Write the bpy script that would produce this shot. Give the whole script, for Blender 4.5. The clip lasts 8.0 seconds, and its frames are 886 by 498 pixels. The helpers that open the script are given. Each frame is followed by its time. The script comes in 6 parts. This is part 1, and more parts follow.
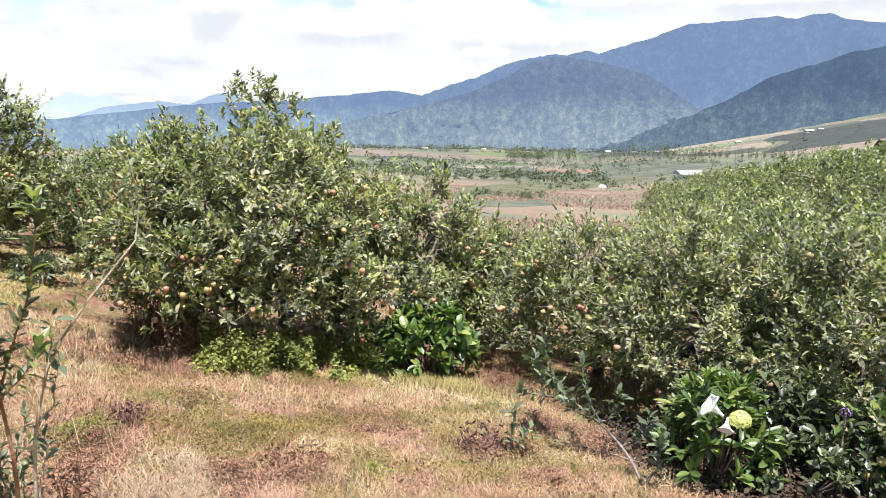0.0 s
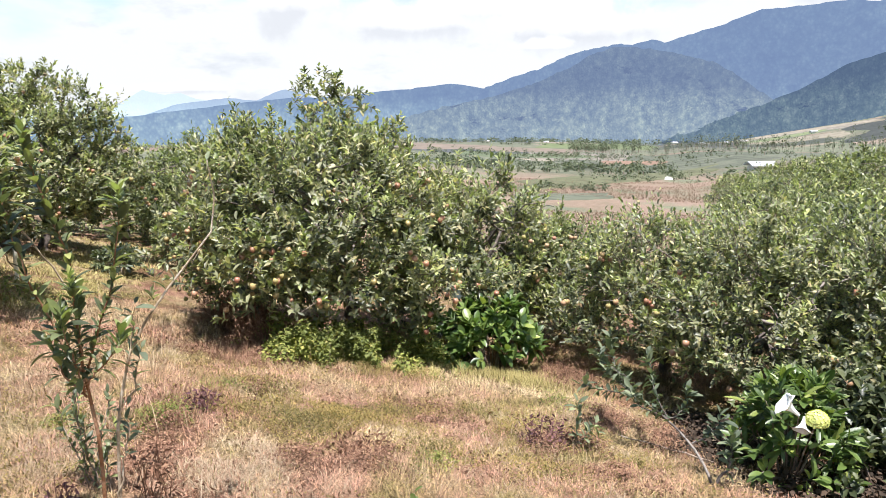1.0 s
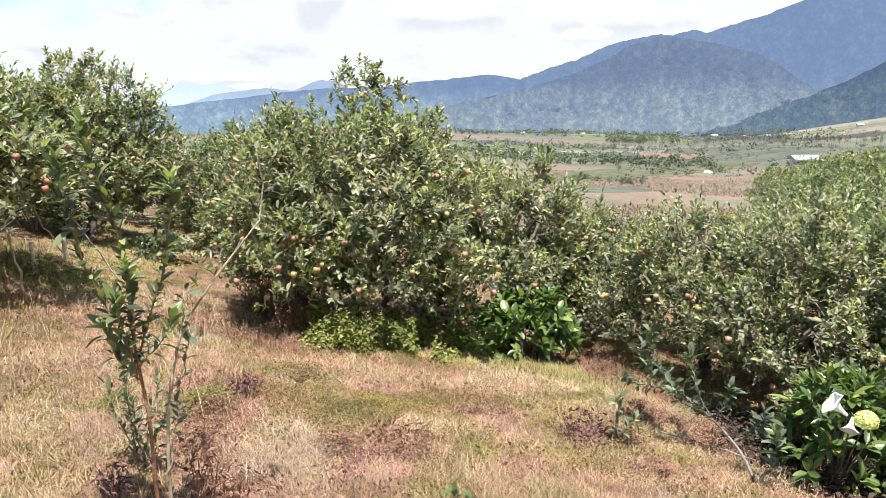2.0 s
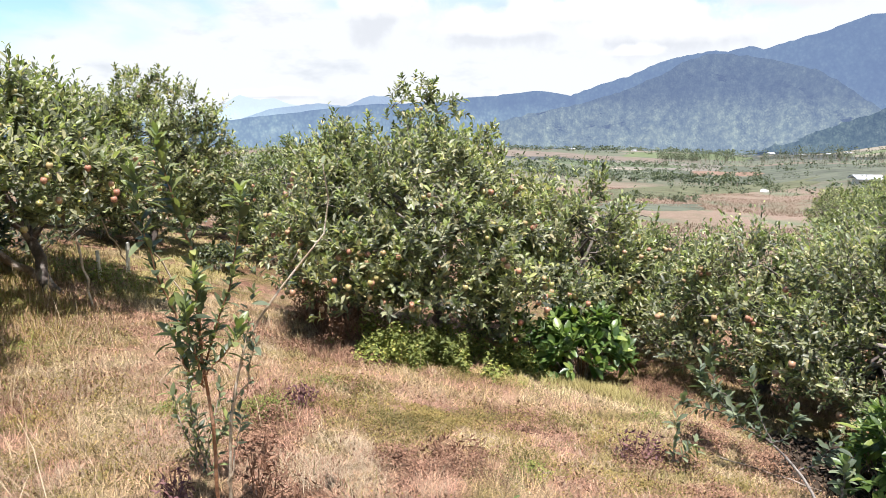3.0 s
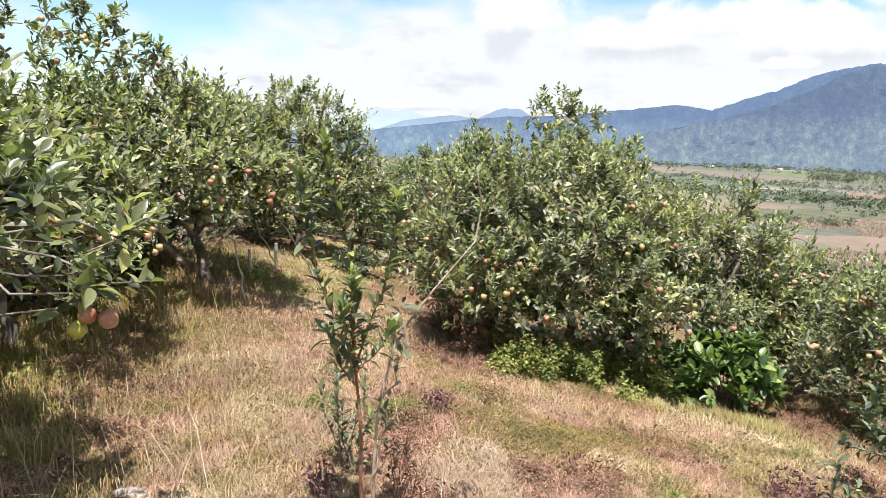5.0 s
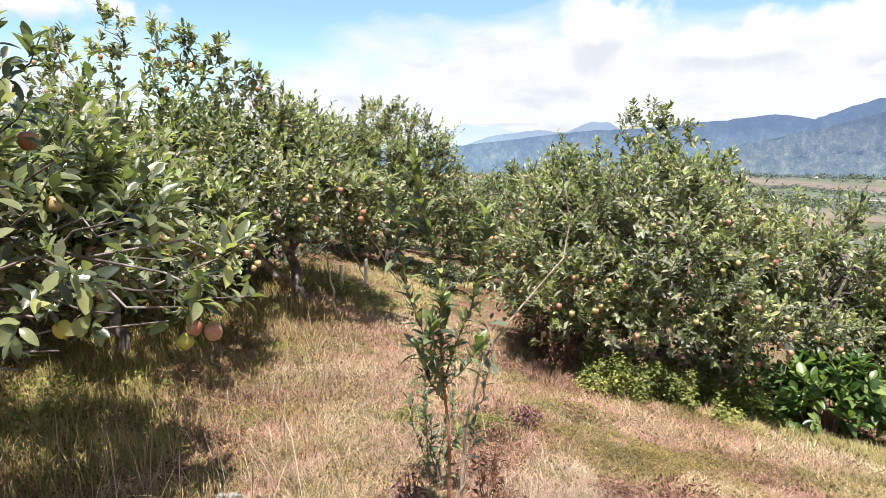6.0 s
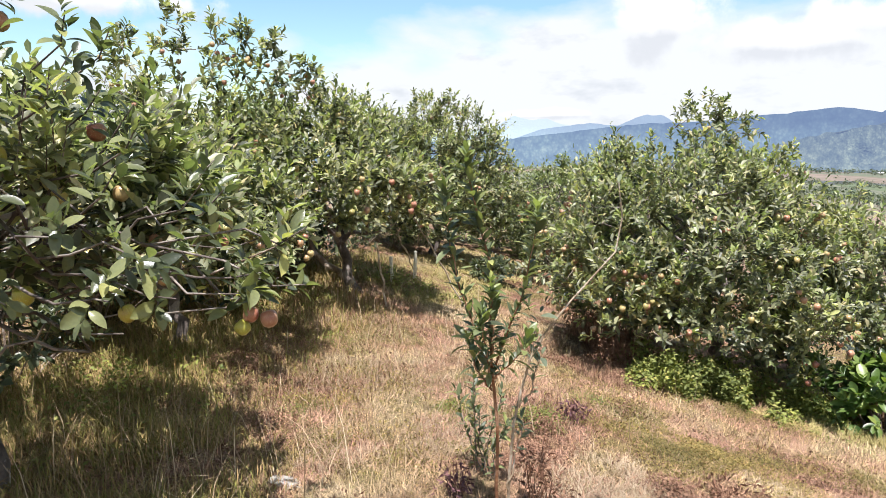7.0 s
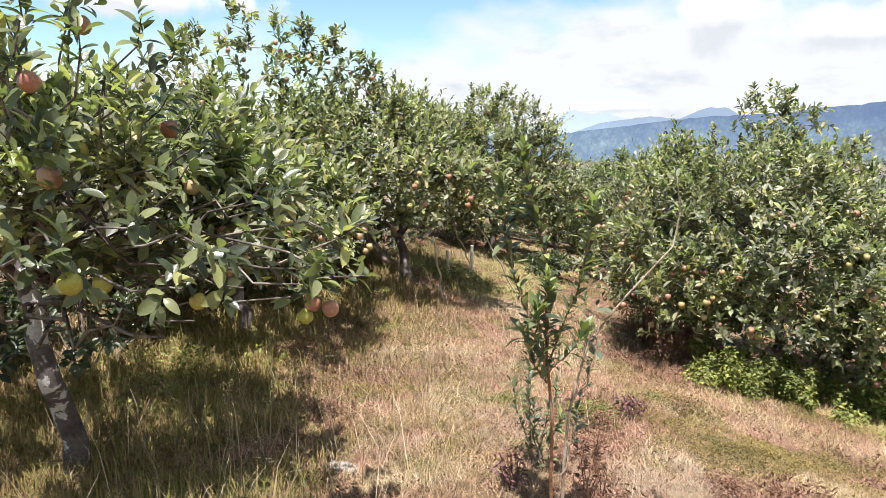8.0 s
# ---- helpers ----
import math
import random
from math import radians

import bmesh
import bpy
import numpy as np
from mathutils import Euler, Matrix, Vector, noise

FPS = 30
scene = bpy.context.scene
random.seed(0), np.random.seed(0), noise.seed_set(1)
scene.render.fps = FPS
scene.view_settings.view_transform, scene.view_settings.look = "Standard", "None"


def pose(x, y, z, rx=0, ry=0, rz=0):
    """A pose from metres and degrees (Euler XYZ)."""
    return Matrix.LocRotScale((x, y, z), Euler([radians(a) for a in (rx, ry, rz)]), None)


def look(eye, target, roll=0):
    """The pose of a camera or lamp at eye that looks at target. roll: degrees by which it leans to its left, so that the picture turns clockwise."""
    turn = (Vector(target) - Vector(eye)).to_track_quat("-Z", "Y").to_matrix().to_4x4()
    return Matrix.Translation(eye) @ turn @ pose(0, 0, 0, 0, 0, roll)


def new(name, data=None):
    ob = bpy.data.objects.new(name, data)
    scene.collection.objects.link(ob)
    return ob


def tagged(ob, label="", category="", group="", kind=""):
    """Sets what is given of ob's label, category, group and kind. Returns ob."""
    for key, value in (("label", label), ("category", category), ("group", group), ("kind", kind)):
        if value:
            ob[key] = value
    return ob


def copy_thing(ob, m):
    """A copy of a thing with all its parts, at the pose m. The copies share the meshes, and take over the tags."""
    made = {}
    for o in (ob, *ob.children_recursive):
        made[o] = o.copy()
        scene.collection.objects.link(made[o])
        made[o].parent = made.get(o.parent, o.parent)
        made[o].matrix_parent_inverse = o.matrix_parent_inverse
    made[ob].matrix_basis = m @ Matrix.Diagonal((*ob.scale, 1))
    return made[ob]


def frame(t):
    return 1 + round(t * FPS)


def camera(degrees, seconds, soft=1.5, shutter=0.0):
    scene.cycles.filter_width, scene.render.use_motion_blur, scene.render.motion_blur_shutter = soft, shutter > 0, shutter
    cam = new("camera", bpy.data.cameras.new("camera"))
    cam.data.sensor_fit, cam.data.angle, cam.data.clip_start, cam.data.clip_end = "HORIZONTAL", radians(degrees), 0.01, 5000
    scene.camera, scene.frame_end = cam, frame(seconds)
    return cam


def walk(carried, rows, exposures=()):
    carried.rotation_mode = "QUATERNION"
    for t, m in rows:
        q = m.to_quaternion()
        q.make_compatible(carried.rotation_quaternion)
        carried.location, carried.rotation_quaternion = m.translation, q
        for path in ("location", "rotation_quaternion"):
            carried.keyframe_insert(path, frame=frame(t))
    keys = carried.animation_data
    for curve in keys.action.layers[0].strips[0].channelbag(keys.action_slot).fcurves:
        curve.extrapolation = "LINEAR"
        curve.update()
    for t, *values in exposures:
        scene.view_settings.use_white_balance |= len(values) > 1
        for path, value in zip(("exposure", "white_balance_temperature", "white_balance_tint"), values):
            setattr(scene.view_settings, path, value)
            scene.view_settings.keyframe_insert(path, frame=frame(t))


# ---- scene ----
cam = camera(64.0, 8.0, soft=0.6)
PATH = [
    (0.0, (-0.000, -0.000, 1.600), (-0.000, 4.917, 0.694), 0.46),
    (0.5, (-0.010, 0.002, 1.602), (-0.233, 4.911, 0.677), 0.09),
    (1.0, (-0.019, -0.002, 1.595), (-0.450, 4.887, 0.642), -0.31),
    (1.5, (-0.036, -0.003, 1.593), (-0.564, 4.860, 0.558), -0.24),
    (3.0, (-0.115, -0.020, 1.597), (-1.112, 4.795, 0.688), 0.28),
    (3.5, (-0.134, -0.022, 1.596), (-1.225, 4.777, 0.718), 0.31),
    (4.0, (-0.156, -0.030, 1.590), (-1.361, 4.743, 0.716), 0.21),
    (4.5, (-0.192, -0.040, 1.587), (-1.658, 4.665, 0.740), 1.54),
    (5.0, (-0.208, -0.046, 1.586), (-2.052, 4.526, 0.750), 1.20),
    (6.5, (-0.195, -0.089, 1.600), (-2.759, 4.141, 0.871), 0.07),
    (7.0, (-0.197, -0.097, 1.594), (-2.888, 4.043, 0.811), 0.21),
    (7.5, (-0.187, -0.114, 1.594), (-3.057, 3.900, 0.788), -0.35),
    (8.0, (-0.171, -0.137, 1.595), (-3.182, 3.770, 0.775), -0.13),
]
walk(cam, [(t, look(eye, target, roll)) for t, eye, target, roll in PATH],
     exposures=[(0.0, 1.05), (1.5, 1.04), (3.5, 1.02), (5.0, 1.0), (6.5, 1.01), (8.0, 1.0)])

# ---------------------------------------------------------------- light and exposure
SUN_DIR = Vector((0.10, -0.22, 1.0)).normalized()
sun_el = math.asin(SUN_DIR.z)
sun_az = math.atan2(SUN_DIR.x, SUN_DIR.y)
sun = new("sun", bpy.data.lights.new("sun", "SUN"))
sun.data.energy, sun.data.angle, sun.data.color = 5.0, radians(0.6), (1.0, 0.968, 0.985)
sun.matrix_world = look(SUN_DIR * 60, (0, 0, 0))

world = bpy.data.worlds.new("sky")
scene.world = world
world.use_nodes = True
wn, wl = world.node_tree.nodes, world.node_tree.links
wn.clear()


def wnode(kind, **inputs):
    n = wn.new(kind)
    for k, v in inputs.items():
        n.inputs[k.replace("_", " ")].default_value = v
    return n


sky = wn.new("ShaderNodeTexSky")
sky.sky_type, sky.sun_disc = "NISHITA", False
sky.sun_elevation, sky.sun_rotation, sky.altitude = sun_el, sun_az, 900
sky.air_density, sky.dust_density, sky.ozone_density = 1.0, 0.6, 1.2
coord = wn.new("ShaderNodeTexCoord")
stretch = wn.new("ShaderNodeMapping")
stretch.inputs["Scale"].default_value = (1.0, 1.0, 2.6)
stretch.inputs["Location"].default_value = (1.9, 0.4, 0.7)
wl.new(coord.outputs["Generated"], stretch.inputs["Vector"])
banks = wnode("ShaderNodeTexNoise", Scale=2.4, Detail=8.0, Roughness=0.55, Distortion=0.2)
wl.new(stretch.outputs[0], banks.inputs["Vector"])
split = wn.new("ShaderNodeSeparateXYZ")
wl.new(coord.outputs["Generated"], split.inputs[0])
low = wn.new("ShaderNodeMapRange")   # cloud thickens towards the horizon
low.inputs["From Min"].default_value, low.inputs["From Max"].default_value = 0.04, 0.20
low.inputs["To Min"].default_value, low.inputs["To Max"].default_value = 0.31, -0.08
wl.new(split.outputs["Z"], low.inputs["Value"])
add = wn.new("ShaderNodeMath")
wl.new(banks.outputs["Fac"], add.inputs[0])
wl.new(low.outputs[0], add.inputs[1])
side = wn.new("ShaderNodeMath")
side.operation = "MULTIPLY_ADD"
side.inputs[1].default_value = 0.20
wl.new(split.outputs["X"], side.inputs[0])
wl.new(add.outputs[0], side.inputs[2])
cover = wn.new("ShaderNodeValToRGB")
cover.color_ramp.elements[0].position, cover.color_ramp.elements[1].position = 0.44, 0.60
wl.new(side.outputs[0], cover.inputs[0])
shade = wnode("ShaderNodeTexNoise", Scale=6.0, Detail=5.0, Roughness=0.6)
wl.new(stretch.outputs[0], shade.inputs["Vector"])
tone = wn.new("ShaderNodeValToRGB")
tone.color_ramp.elements[0].position, tone.color_ramp.elements[1].position = 0.28, 0.45
tone.color_ramp.elements[0].color, tone.color_ramp.elements[1].color = (5.3, 5.7, 6.3, 1), (7.3, 7.55, 7.95, 1)
wl.new(shade.outputs["Fac"], tone.inputs[0])
sky_mix = wn.new("ShaderNodeMixRGB")
wl.new(cover.outputs[0], sky_mix.inputs[0])
clear = wn.new("ShaderNodeMixRGB")
clear.blend_type = "MULTIPLY"
clear.inputs[0].default_value = 1.0
clear.inputs[2].default_value = (1.35, 1.5, 1.4, 1)   # thin bright haze in the blue
wl.new(sky.outputs[0], clear.inputs[1])
wl.new(clear.outputs[0], sky_mix.inputs[1])
wl.new(tone.outputs[0], sky_mix.inputs[2])


def puff(bearing, height, wide, tall, seed, under, last):
    """One heaped cloud: bearing and height of its middle and its half sizes, in degrees; under: the tone of its base."""
    a, e = radians(bearing), radians(height)
    out = Vector((math.sin(a) * math.cos(e), math.cos(a) * math.cos(e), math.sin(e)))
    right = Vector((math.cos(a), -math.sin(a), 0))
    wob = wnode("ShaderNodeTexNoise", Scale=13.0, Detail=7.0, Roughness=0.55)
    shift_c = wn.new("ShaderNodeMapping")
    shift_c.inputs["Location"].default_value = (seed, seed * 0.7, 0)
    wl.new(coord.outputs["Generated"], shift_c.inputs["Vector"])
    wl.new(shift_c.outputs[0], wob.inputs["Vector"])
    fields_c = []
    for axis_c, size_c in ((right, wide), (out.cross(right) * -1, tall)):
        dot = wn.new("ShaderNodeVectorMath")
        dot.operation = "DOT_PRODUCT"
        dot.inputs[1].default_value = axis_c
        wl.new(coord.outputs["Generated"], dot.inputs[0])
        off = wn.new("ShaderNodeMath")
        off.operation = "MULTIPLY_ADD"
        off.inputs[1].default_value = 1 / radians(size_c)
        off.inputs[2].default_value = -axis_c.dot(out) / radians(size_c)
        wl.new(dot.outputs["Value"], off.inputs[0])
        fields_c.append(off.outputs[0])
    joined = wn.new("ShaderNodeCombineXYZ")
    wl.new(fields_c[0], joined.inputs[0])
    wl.new(fields_c[1], joined.inputs[1])
    far_c = wn.new("ShaderNodeVectorMath")
    far_c.operation = "LENGTH"
    wl.new(joined.outputs[0], far_c.inputs[0])
    rag = wn.new("ShaderNodeMath")
    rag.operation = "MULTIPLY_ADD"
    rag.inputs[1].default_value = 3.2
    wl.new(wob.outputs["Fac"], rag.inputs[0])
    wl.new(far_c.outputs["Value"], rag.inputs[2])
    body = wn.new("ShaderNodeMapRange")
    body.interpolation_type = "SMOOTHSTEP"
    body.inputs["From Min"].default_value, body.inputs["From Max"].default_value = 2.85, 2.15
    wl.new(rag.outputs[0], body.inputs["Value"])
    front = wn.new("ShaderNodeVectorMath")
    front.operation = "DOT_PRODUCT"
    front.inputs[1].default_value = out
    wl.new(coord.outputs["Generated"], front.inputs[0])
    ahead = wn.new("ShaderNodeMath")
    ahead.operation = "GREATER_THAN"
    ahead.inputs[1].default_value = 0.0
    wl.new(front.outputs["Value"], ahead.inputs[0])
    both = wn.new("ShaderNodeMath")
    both.operation = "MULTIPLY"
    wl.new(body.outputs[0], both.inputs[0])
    wl.new(ahead.outputs[0], both.inputs[1])
    rise = wn.new("ShaderNodeMath")
    rise.operation = "MULTIPLY_ADD"
    rise.inputs[1].default_value = 1.4
    wl.new(wob.outputs["Fac"], rise.inputs[0])
    wl.new(fields_c[1], rise.inputs[2])
    lit = wn.new("ShaderNodeValToRGB")
    lit.color_ramp.elements[0].position, lit.color_ramp.elements[1].position = 0.15, 0.62
    lit.color_ramp.elements[0].color, lit.color_ramp.elements[1].color = (*under, 1), (8.8, 8.8, 8.9, 1)
    wl.new(rise.outputs[0], lit.inputs[0])
    over = wn.new("ShaderNodeMixRGB")
    wl.new(both.outputs[0], over.inputs[0])
    wl.new(last, over.inputs[1])
    wl.new(lit.outputs[0], over.inputs[2])
    return over.outputs[0]


cloudy = sky_mix.outputs[0]
GREY, PALE = (6.2, 6.45, 6.95), (6.75, 6.95, 7.35)
for bearing, height, wide, tall, seed, under in [(-16.4, 9.0, 4.6, 3.0, 3.0, GREY), (-8.0, 7.0, 4.2, 1.8, 7.0, GREY), (-1.0, 8.2, 5.6, 1.6, 11.0, PALE), (5.0, 6.6, 6.0, 2.0, 15.0, GREY),
                                                 (14.0, 9.0, 5.0, 1.2, 19.0, PALE), (26.0, 8.8, 8.0, 1.5, 23.0, GREY), (-59.0, 9.6, 8.0, 1.5, 27.0, PALE), (-26.4, 1.75, 3.6, 0.45, 31.0, GREY), (3.0, 5.0, 3.0, 0.6, 35.0, PALE)]:
    cloudy = puff(bearing, height, wide, tall, seed, under, cloudy)
glow = wnode("ShaderNodeBackground", Strength=0.066)
wl.new(cloudy, glow.inputs["Color"])
wout = wn.new("ShaderNodeOutputWorld")
wl.new(glow.outputs[0], wout.inputs[0])


# ---------------------------------------------------------------- materials
def material(name):
    m = bpy.data.materials.new(name)
    m.use_nodes = True
    n, l = m.node_tree.nodes, m.node_tree.links
    return m, n, l, n["Principled BSDF"]


def noise_node(n, l, vec, scale, detail=4, rough=0.55, dist=0.0):
    t = n.new("ShaderNodeTexNoise")
    t.inputs["Scale"].default_value, t.inputs["Detail"].default_value = scale, detail
    t.inputs["Roughness"].default_value, t.inputs["Distortion"].default_value = rough, dist
    l.new(vec, t.inputs["Vector"])
    return t.outputs["Fac"]


def ramp_node(n, l, fac, stops, smooth=False):
    r = n.new("ShaderNodeValToRGB")
    e = r.color_ramp.elements
    while len(e) < len(stops):
        e.new(0.5)
    for s, (p, c) in zip(e, stops):
        s.position, s.color = p, (*c, 1)
    if smooth:
        r.color_ramp.interpolation = "EASE"
    l.new(fac, r.inputs[0])
    return r.outputs[0]


def mix_node(n, l, fac, a, b, mode="MIX"):
    x = n.new("ShaderNodeMixRGB")
    x.blend_type = mode
    for i, v in enumerate((fac, a, b)):
        if isinstance(v, (int, float)):
            x.inputs[i].default_value = v
        elif isinstance(v, tuple):
            x.inputs[i].default_value = (*v, 1)
        else:
            l.new(v, x.inputs[i])
    return x.outputs[0]


def bump_node(n, l, height, bsdf, strength=0.5, dist=0.02):
    b = n.new("ShaderNodeBump")
    b.inputs["Strength"].default_value, b.inputs["Distance"].default_value = strength, dist
    l.new(height, b.inputs["Height"])
    l.new(b.outputs[0], bsdf.inputs["Normal"])


def leaf_material(name, dark, mid, light, odd, rough=0.42, trans=0.22, spec=0.55, single=False):
    """Leaves: hue from leaf to leaf, patches over the crown, light through the blade."""
    m, n, l, b = material(name)
    geo = n.new("ShaderNodeNewGeometry")
    pick = n.new("ShaderNodeObjectInfo").outputs["Random"] if single else geo.outputs["Random Per Island"]
    base = ramp_node(n, l, pick, [(0.0, dark), (0.45, mid), (0.86, light), (1.0, odd)])
    patch = noise_node(n, l, geo.outputs["Position"], 2.2, 3)
    col = mix_node(n, l, 0.7, base, ramp_node(n, l, patch, [(0.36, (0.60, 0.64, 0.62)), (0.64, (1.35, 1.3, 1.15))]), "MULTIPLY")
    vein = noise_node(n, l, geo.outputs["Position"], 90, 2)
    col = mix_node(n, l, 0.35, col, ramp_node(n, l, vein, [(0.3, (0.7, 0.7, 0.7)), (0.7, (1.2, 1.2, 1.2))]), "MULTIPLY")
    l.new(col, b.inputs["Base Color"])
    b.inputs["Roughness"].default_value = rough
    b.inputs["Specular IOR Level"].default_value = spec
    bump_node(n, l, vein, b, 0.25, 0.004)
    tr = n.new("ShaderNodeBsdfTranslucent")
    l.new(mix_node(n, l, 1.0, col, (1.3, 1.48, 0.72), "MULTIPLY"), tr.inputs["Color"])
    mx = n.new("ShaderNodeMixShader")
    mx.inputs[0].default_value = trans
    l.new(b.outputs[0], mx.inputs[1])
    l.new(tr.outputs[0], mx.inputs[2])
    l.new(mx.outputs[0], n["Material Output"].inputs["Surface"])
    return m


def island_material(name, stops, rough=0.8, patch_scale=0.75, patch=((0.3, (0.7, 0.66, 0.62)), (0.7, (1.2, 1.2, 1.15)))):
    m, n, l, b = material(name)
    geo = n.new("ShaderNodeNewGeometry")
    base = ramp_node(n, l, geo.outputs["Random Per Island"], stops)
    tint = ramp_node(n, l, noise_node(n, l, geo.outputs["Position"], patch_scale, 4), list(patch))
    l.new(mix_node(n, l, 0.8, base, tint, "MULTIPLY"), b.inputs["Base Color"])
    b.inputs["Roughness"].default_value = rough
    b.inputs["Specular IOR Level"].default_value = 0.3
    return m


def fibres(n, l, pos):
    """Matted stalks lying crosswise."""
    out = None
    for turn, sc in ((0.5, 1.0), (2.0, 0.8), (-0.6, 1.3)):
        mp = n.new("ShaderNodeMapping")
        mp.inputs["Rotation"].default_value = (0, 0, turn)
        mp.inputs["Scale"].default_value = (22 * sc, 170 * sc, 40)
        l.new(pos, mp.inputs["Vector"])
        f = noise_node(n, l, mp.outputs[0], 1.0, 3, 0.6, 0.6)
        if out is None:
            out = f
        else:
            mx = n.new("ShaderNodeMath")
            mx.operation = "MAXIMUM"
            l.new(out, mx.inputs[0])
            l.new(f, mx.inputs[1])
            out = mx.outputs[0]
    return out


def turf_tint(n, l, pos):
    """Patches of the meadow: pale straw, pink matted grass, rusty and olive green."""
    warm = ramp_node(n, l, noise_node(n, l, pos, 0.95, 5, 0.6, 0.5), [(0.40, (0.419, 0.329, 0.210)), (0.46, (0.359, 0.254, 0.153)), (0.49, (0.383, 0.244, 0.167)), (0.55, (0.357, 0.204, 0.150)), (0.58, (0.270, 0.157, 0.104)), (0.63, (0.202, 0.116, 0.075))])
    off = n.new("ShaderNodeVectorMath")
    off.operation = "ADD"
    off.inputs[1].default_value = (31.0, 17.0, 5.0)
    l.new(pos, off.inputs[0])
    green = ramp_node(n, l, noise_node(n, l, off.outputs[0], 1.3, 9, 0.72, 0.3), [(0.47, (0, 0, 0)), (0.59, (0.85, 0.85, 0.85))])
    col = mix_node(n, l, green, warm, (0.212, 0.178, 0.070))
    clod = noise_node(n, l, off.outputs[0], 4.5, 6, 0.7, 0.4)
    return mix_node(n, l, 0.9, col, ramp_node(n, l, clod, [(0.36, (0.52, 0.46, 0.40)), (0.47, (0.95, 0.93, 0.90)), (0.64, (1.18, 1.16, 1.12))]), "MULTIPLY")


def turf_material(name):
    m, n, l, b = material(name)
    geo = n.new("ShaderNodeNewGeometry")
    own = ramp_node(n, l, geo.outputs["Random Per Island"], [(0, (0.36, 0.32, 0.29)), (0.35, (0.82, 0.80, 0.77)), (0.75, (1.25, 1.24, 1.20)), (1, (1.9, 1.85, 1.7))])
    l.new(mix_node(n, l, 1.0, turf_tint(n, l, geo.outputs["Position"]), own, "MULTIPLY"), b.inputs["Base Color"])
    b.inputs["Roughness"].default_value = 0.75
    b.inputs["Specular IOR Level"].default_value = 0.3
    return m


def bark_material(name, a, bcol, pale, scale=18):
    m, n, l, b = material(name)
    tc = n.new("ShaderNodeTexCoord")
    big = noise_node(n, l, tc.outputs["Object"], 7, 5, 0.6)
    fine = noise_node(n, l, tc.outputs["Object"], scale * 4, 4, 0.65)
    col = ramp_node(n, l, big, [(0.35, a), (0.48, bcol), (0.53, bcol), (0.55, pale)])
    col = mix_node(n, l, 0.6, col, ramp_node(n, l, fine, [(0.3, (0.5, 0.5, 0.5)), (0.7, (1.3, 1.3, 1.3))]), "MULTIPLY")
    l.new(col, b.inputs["Base Color"])
    b.inputs["Roughness"].default_value = 0.85
    bump_node(n, l, fine, b, 0.7, 0.01)
    return m


M_LEAF = leaf_material("apple_leaf", (0.056, 0.063, 0.043), (0.216, 0.222, 0.142), (0.392, 0.388, 0.238), (0.510, 0.425, 0.245), rough=0.42, spec=0.5, trans=0.38)
M_LEAF_FAR = leaf_material("apple_leaf_far", (0.038, 0.048, 0.026), (0.136, 0.157, 0.078), (0.245, 0.265, 0.130), (0.360, 0.325, 0.165), trans=0.3)
M_LEAF_SPROUT = leaf_material("shoot_tip_leaf", (0.092, 0.115, 0.051), (0.216, 0.253, 0.110), (0.359, 0.391, 0.175), (0.478, 0.478, 0.212), rough=0.38, spec=0.6, trans=0.34)
M_LEAF_YOUNG = leaf_material("young_leaf", (0.062, 0.076, 0.044), (0.128, 0.148, 0.076), (0.212, 0.236, 0.112), (0.310, 0.330, 0.120), rough=0.44, spec=0.4, trans=0.3, single=True)
M_LEAF_TIP = leaf_material("sprouting_leaf", (0.134, 0.170, 0.064), (0.212, 0.250, 0.095), (0.300, 0.335, 0.126), (0.400, 0.420, 0.143), rough=0.36, trans=0.35, single=True)
M_LEAF_SINGLE = leaf_material("large_apple_leaf", (0.050, 0.063, 0.034), (0.134, 0.152, 0.076), (0.250, 0.268, 0.128), (0.390, 0.380, 0.140), rough=0.33, trans=0.38, spec=0.6, single=True)
M_LEAF_PALE = leaf_material("grey_green_leaf", (0.084, 0.105, 0.071), (0.143, 0.168, 0.109), (0.218, 0.248, 0.160), (0.302, 0.336, 0.185), rough=0.55, trans=0.25, spec=0.3, single=True)
M_LEAF_GREEN = leaf_material("shrub_leaf", (0.042, 0.080, 0.022), (0.090, 0.146, 0.040), (0.160, 0.222, 0.064), (0.265, 0.305, 0.085), rough=0.35, trans=0.3)
M_LEAF_LIME = leaf_material("flowering_bush_leaf", (0.050, 0.088, 0.025), (0.101, 0.155, 0.042), (0.168, 0.227, 0.063), (0.302, 0.336, 0.084), rough=0.4, trans=0.32)
# leaf colours darkened to stand in for shade below the trees
M_LEAF_SHADE = leaf_material("shaded_shrub_leaf", (0.029, 0.038, 0.022), (0.071, 0.088, 0.042), (0.139, 0.155, 0.076), (0.210, 0.235, 0.101))
M_WEED = leaf_material("weed_leaf", (0.095, 0.116, 0.030), (0.176, 0.198, 0.052), (0.267, 0.284, 0.077), (0.361, 0.310, 0.103), rough=0.6, spec=0.3)
M_OLIVE = leaf_material("olive_weed_leaf", (0.122, 0.095, 0.034), (0.205, 0.160, 0.058), (0.292, 0.226, 0.082), (0.375, 0.240, 0.110), rough=0.65, spec=0.25)
M_PINK = island_material("pink_grass", [(0, (0.265, 0.142, 0.104)), (0.5, (0.395, 0.232, 0.172)), (1, (0.510, 0.340, 0.262))])
M_DEAD = island_material("withered_weed", [(0, (0.103, 0.053, 0.034)), (0.5, (0.198, 0.103, 0.065)), (1, (0.327, 0.198, 0.129))])
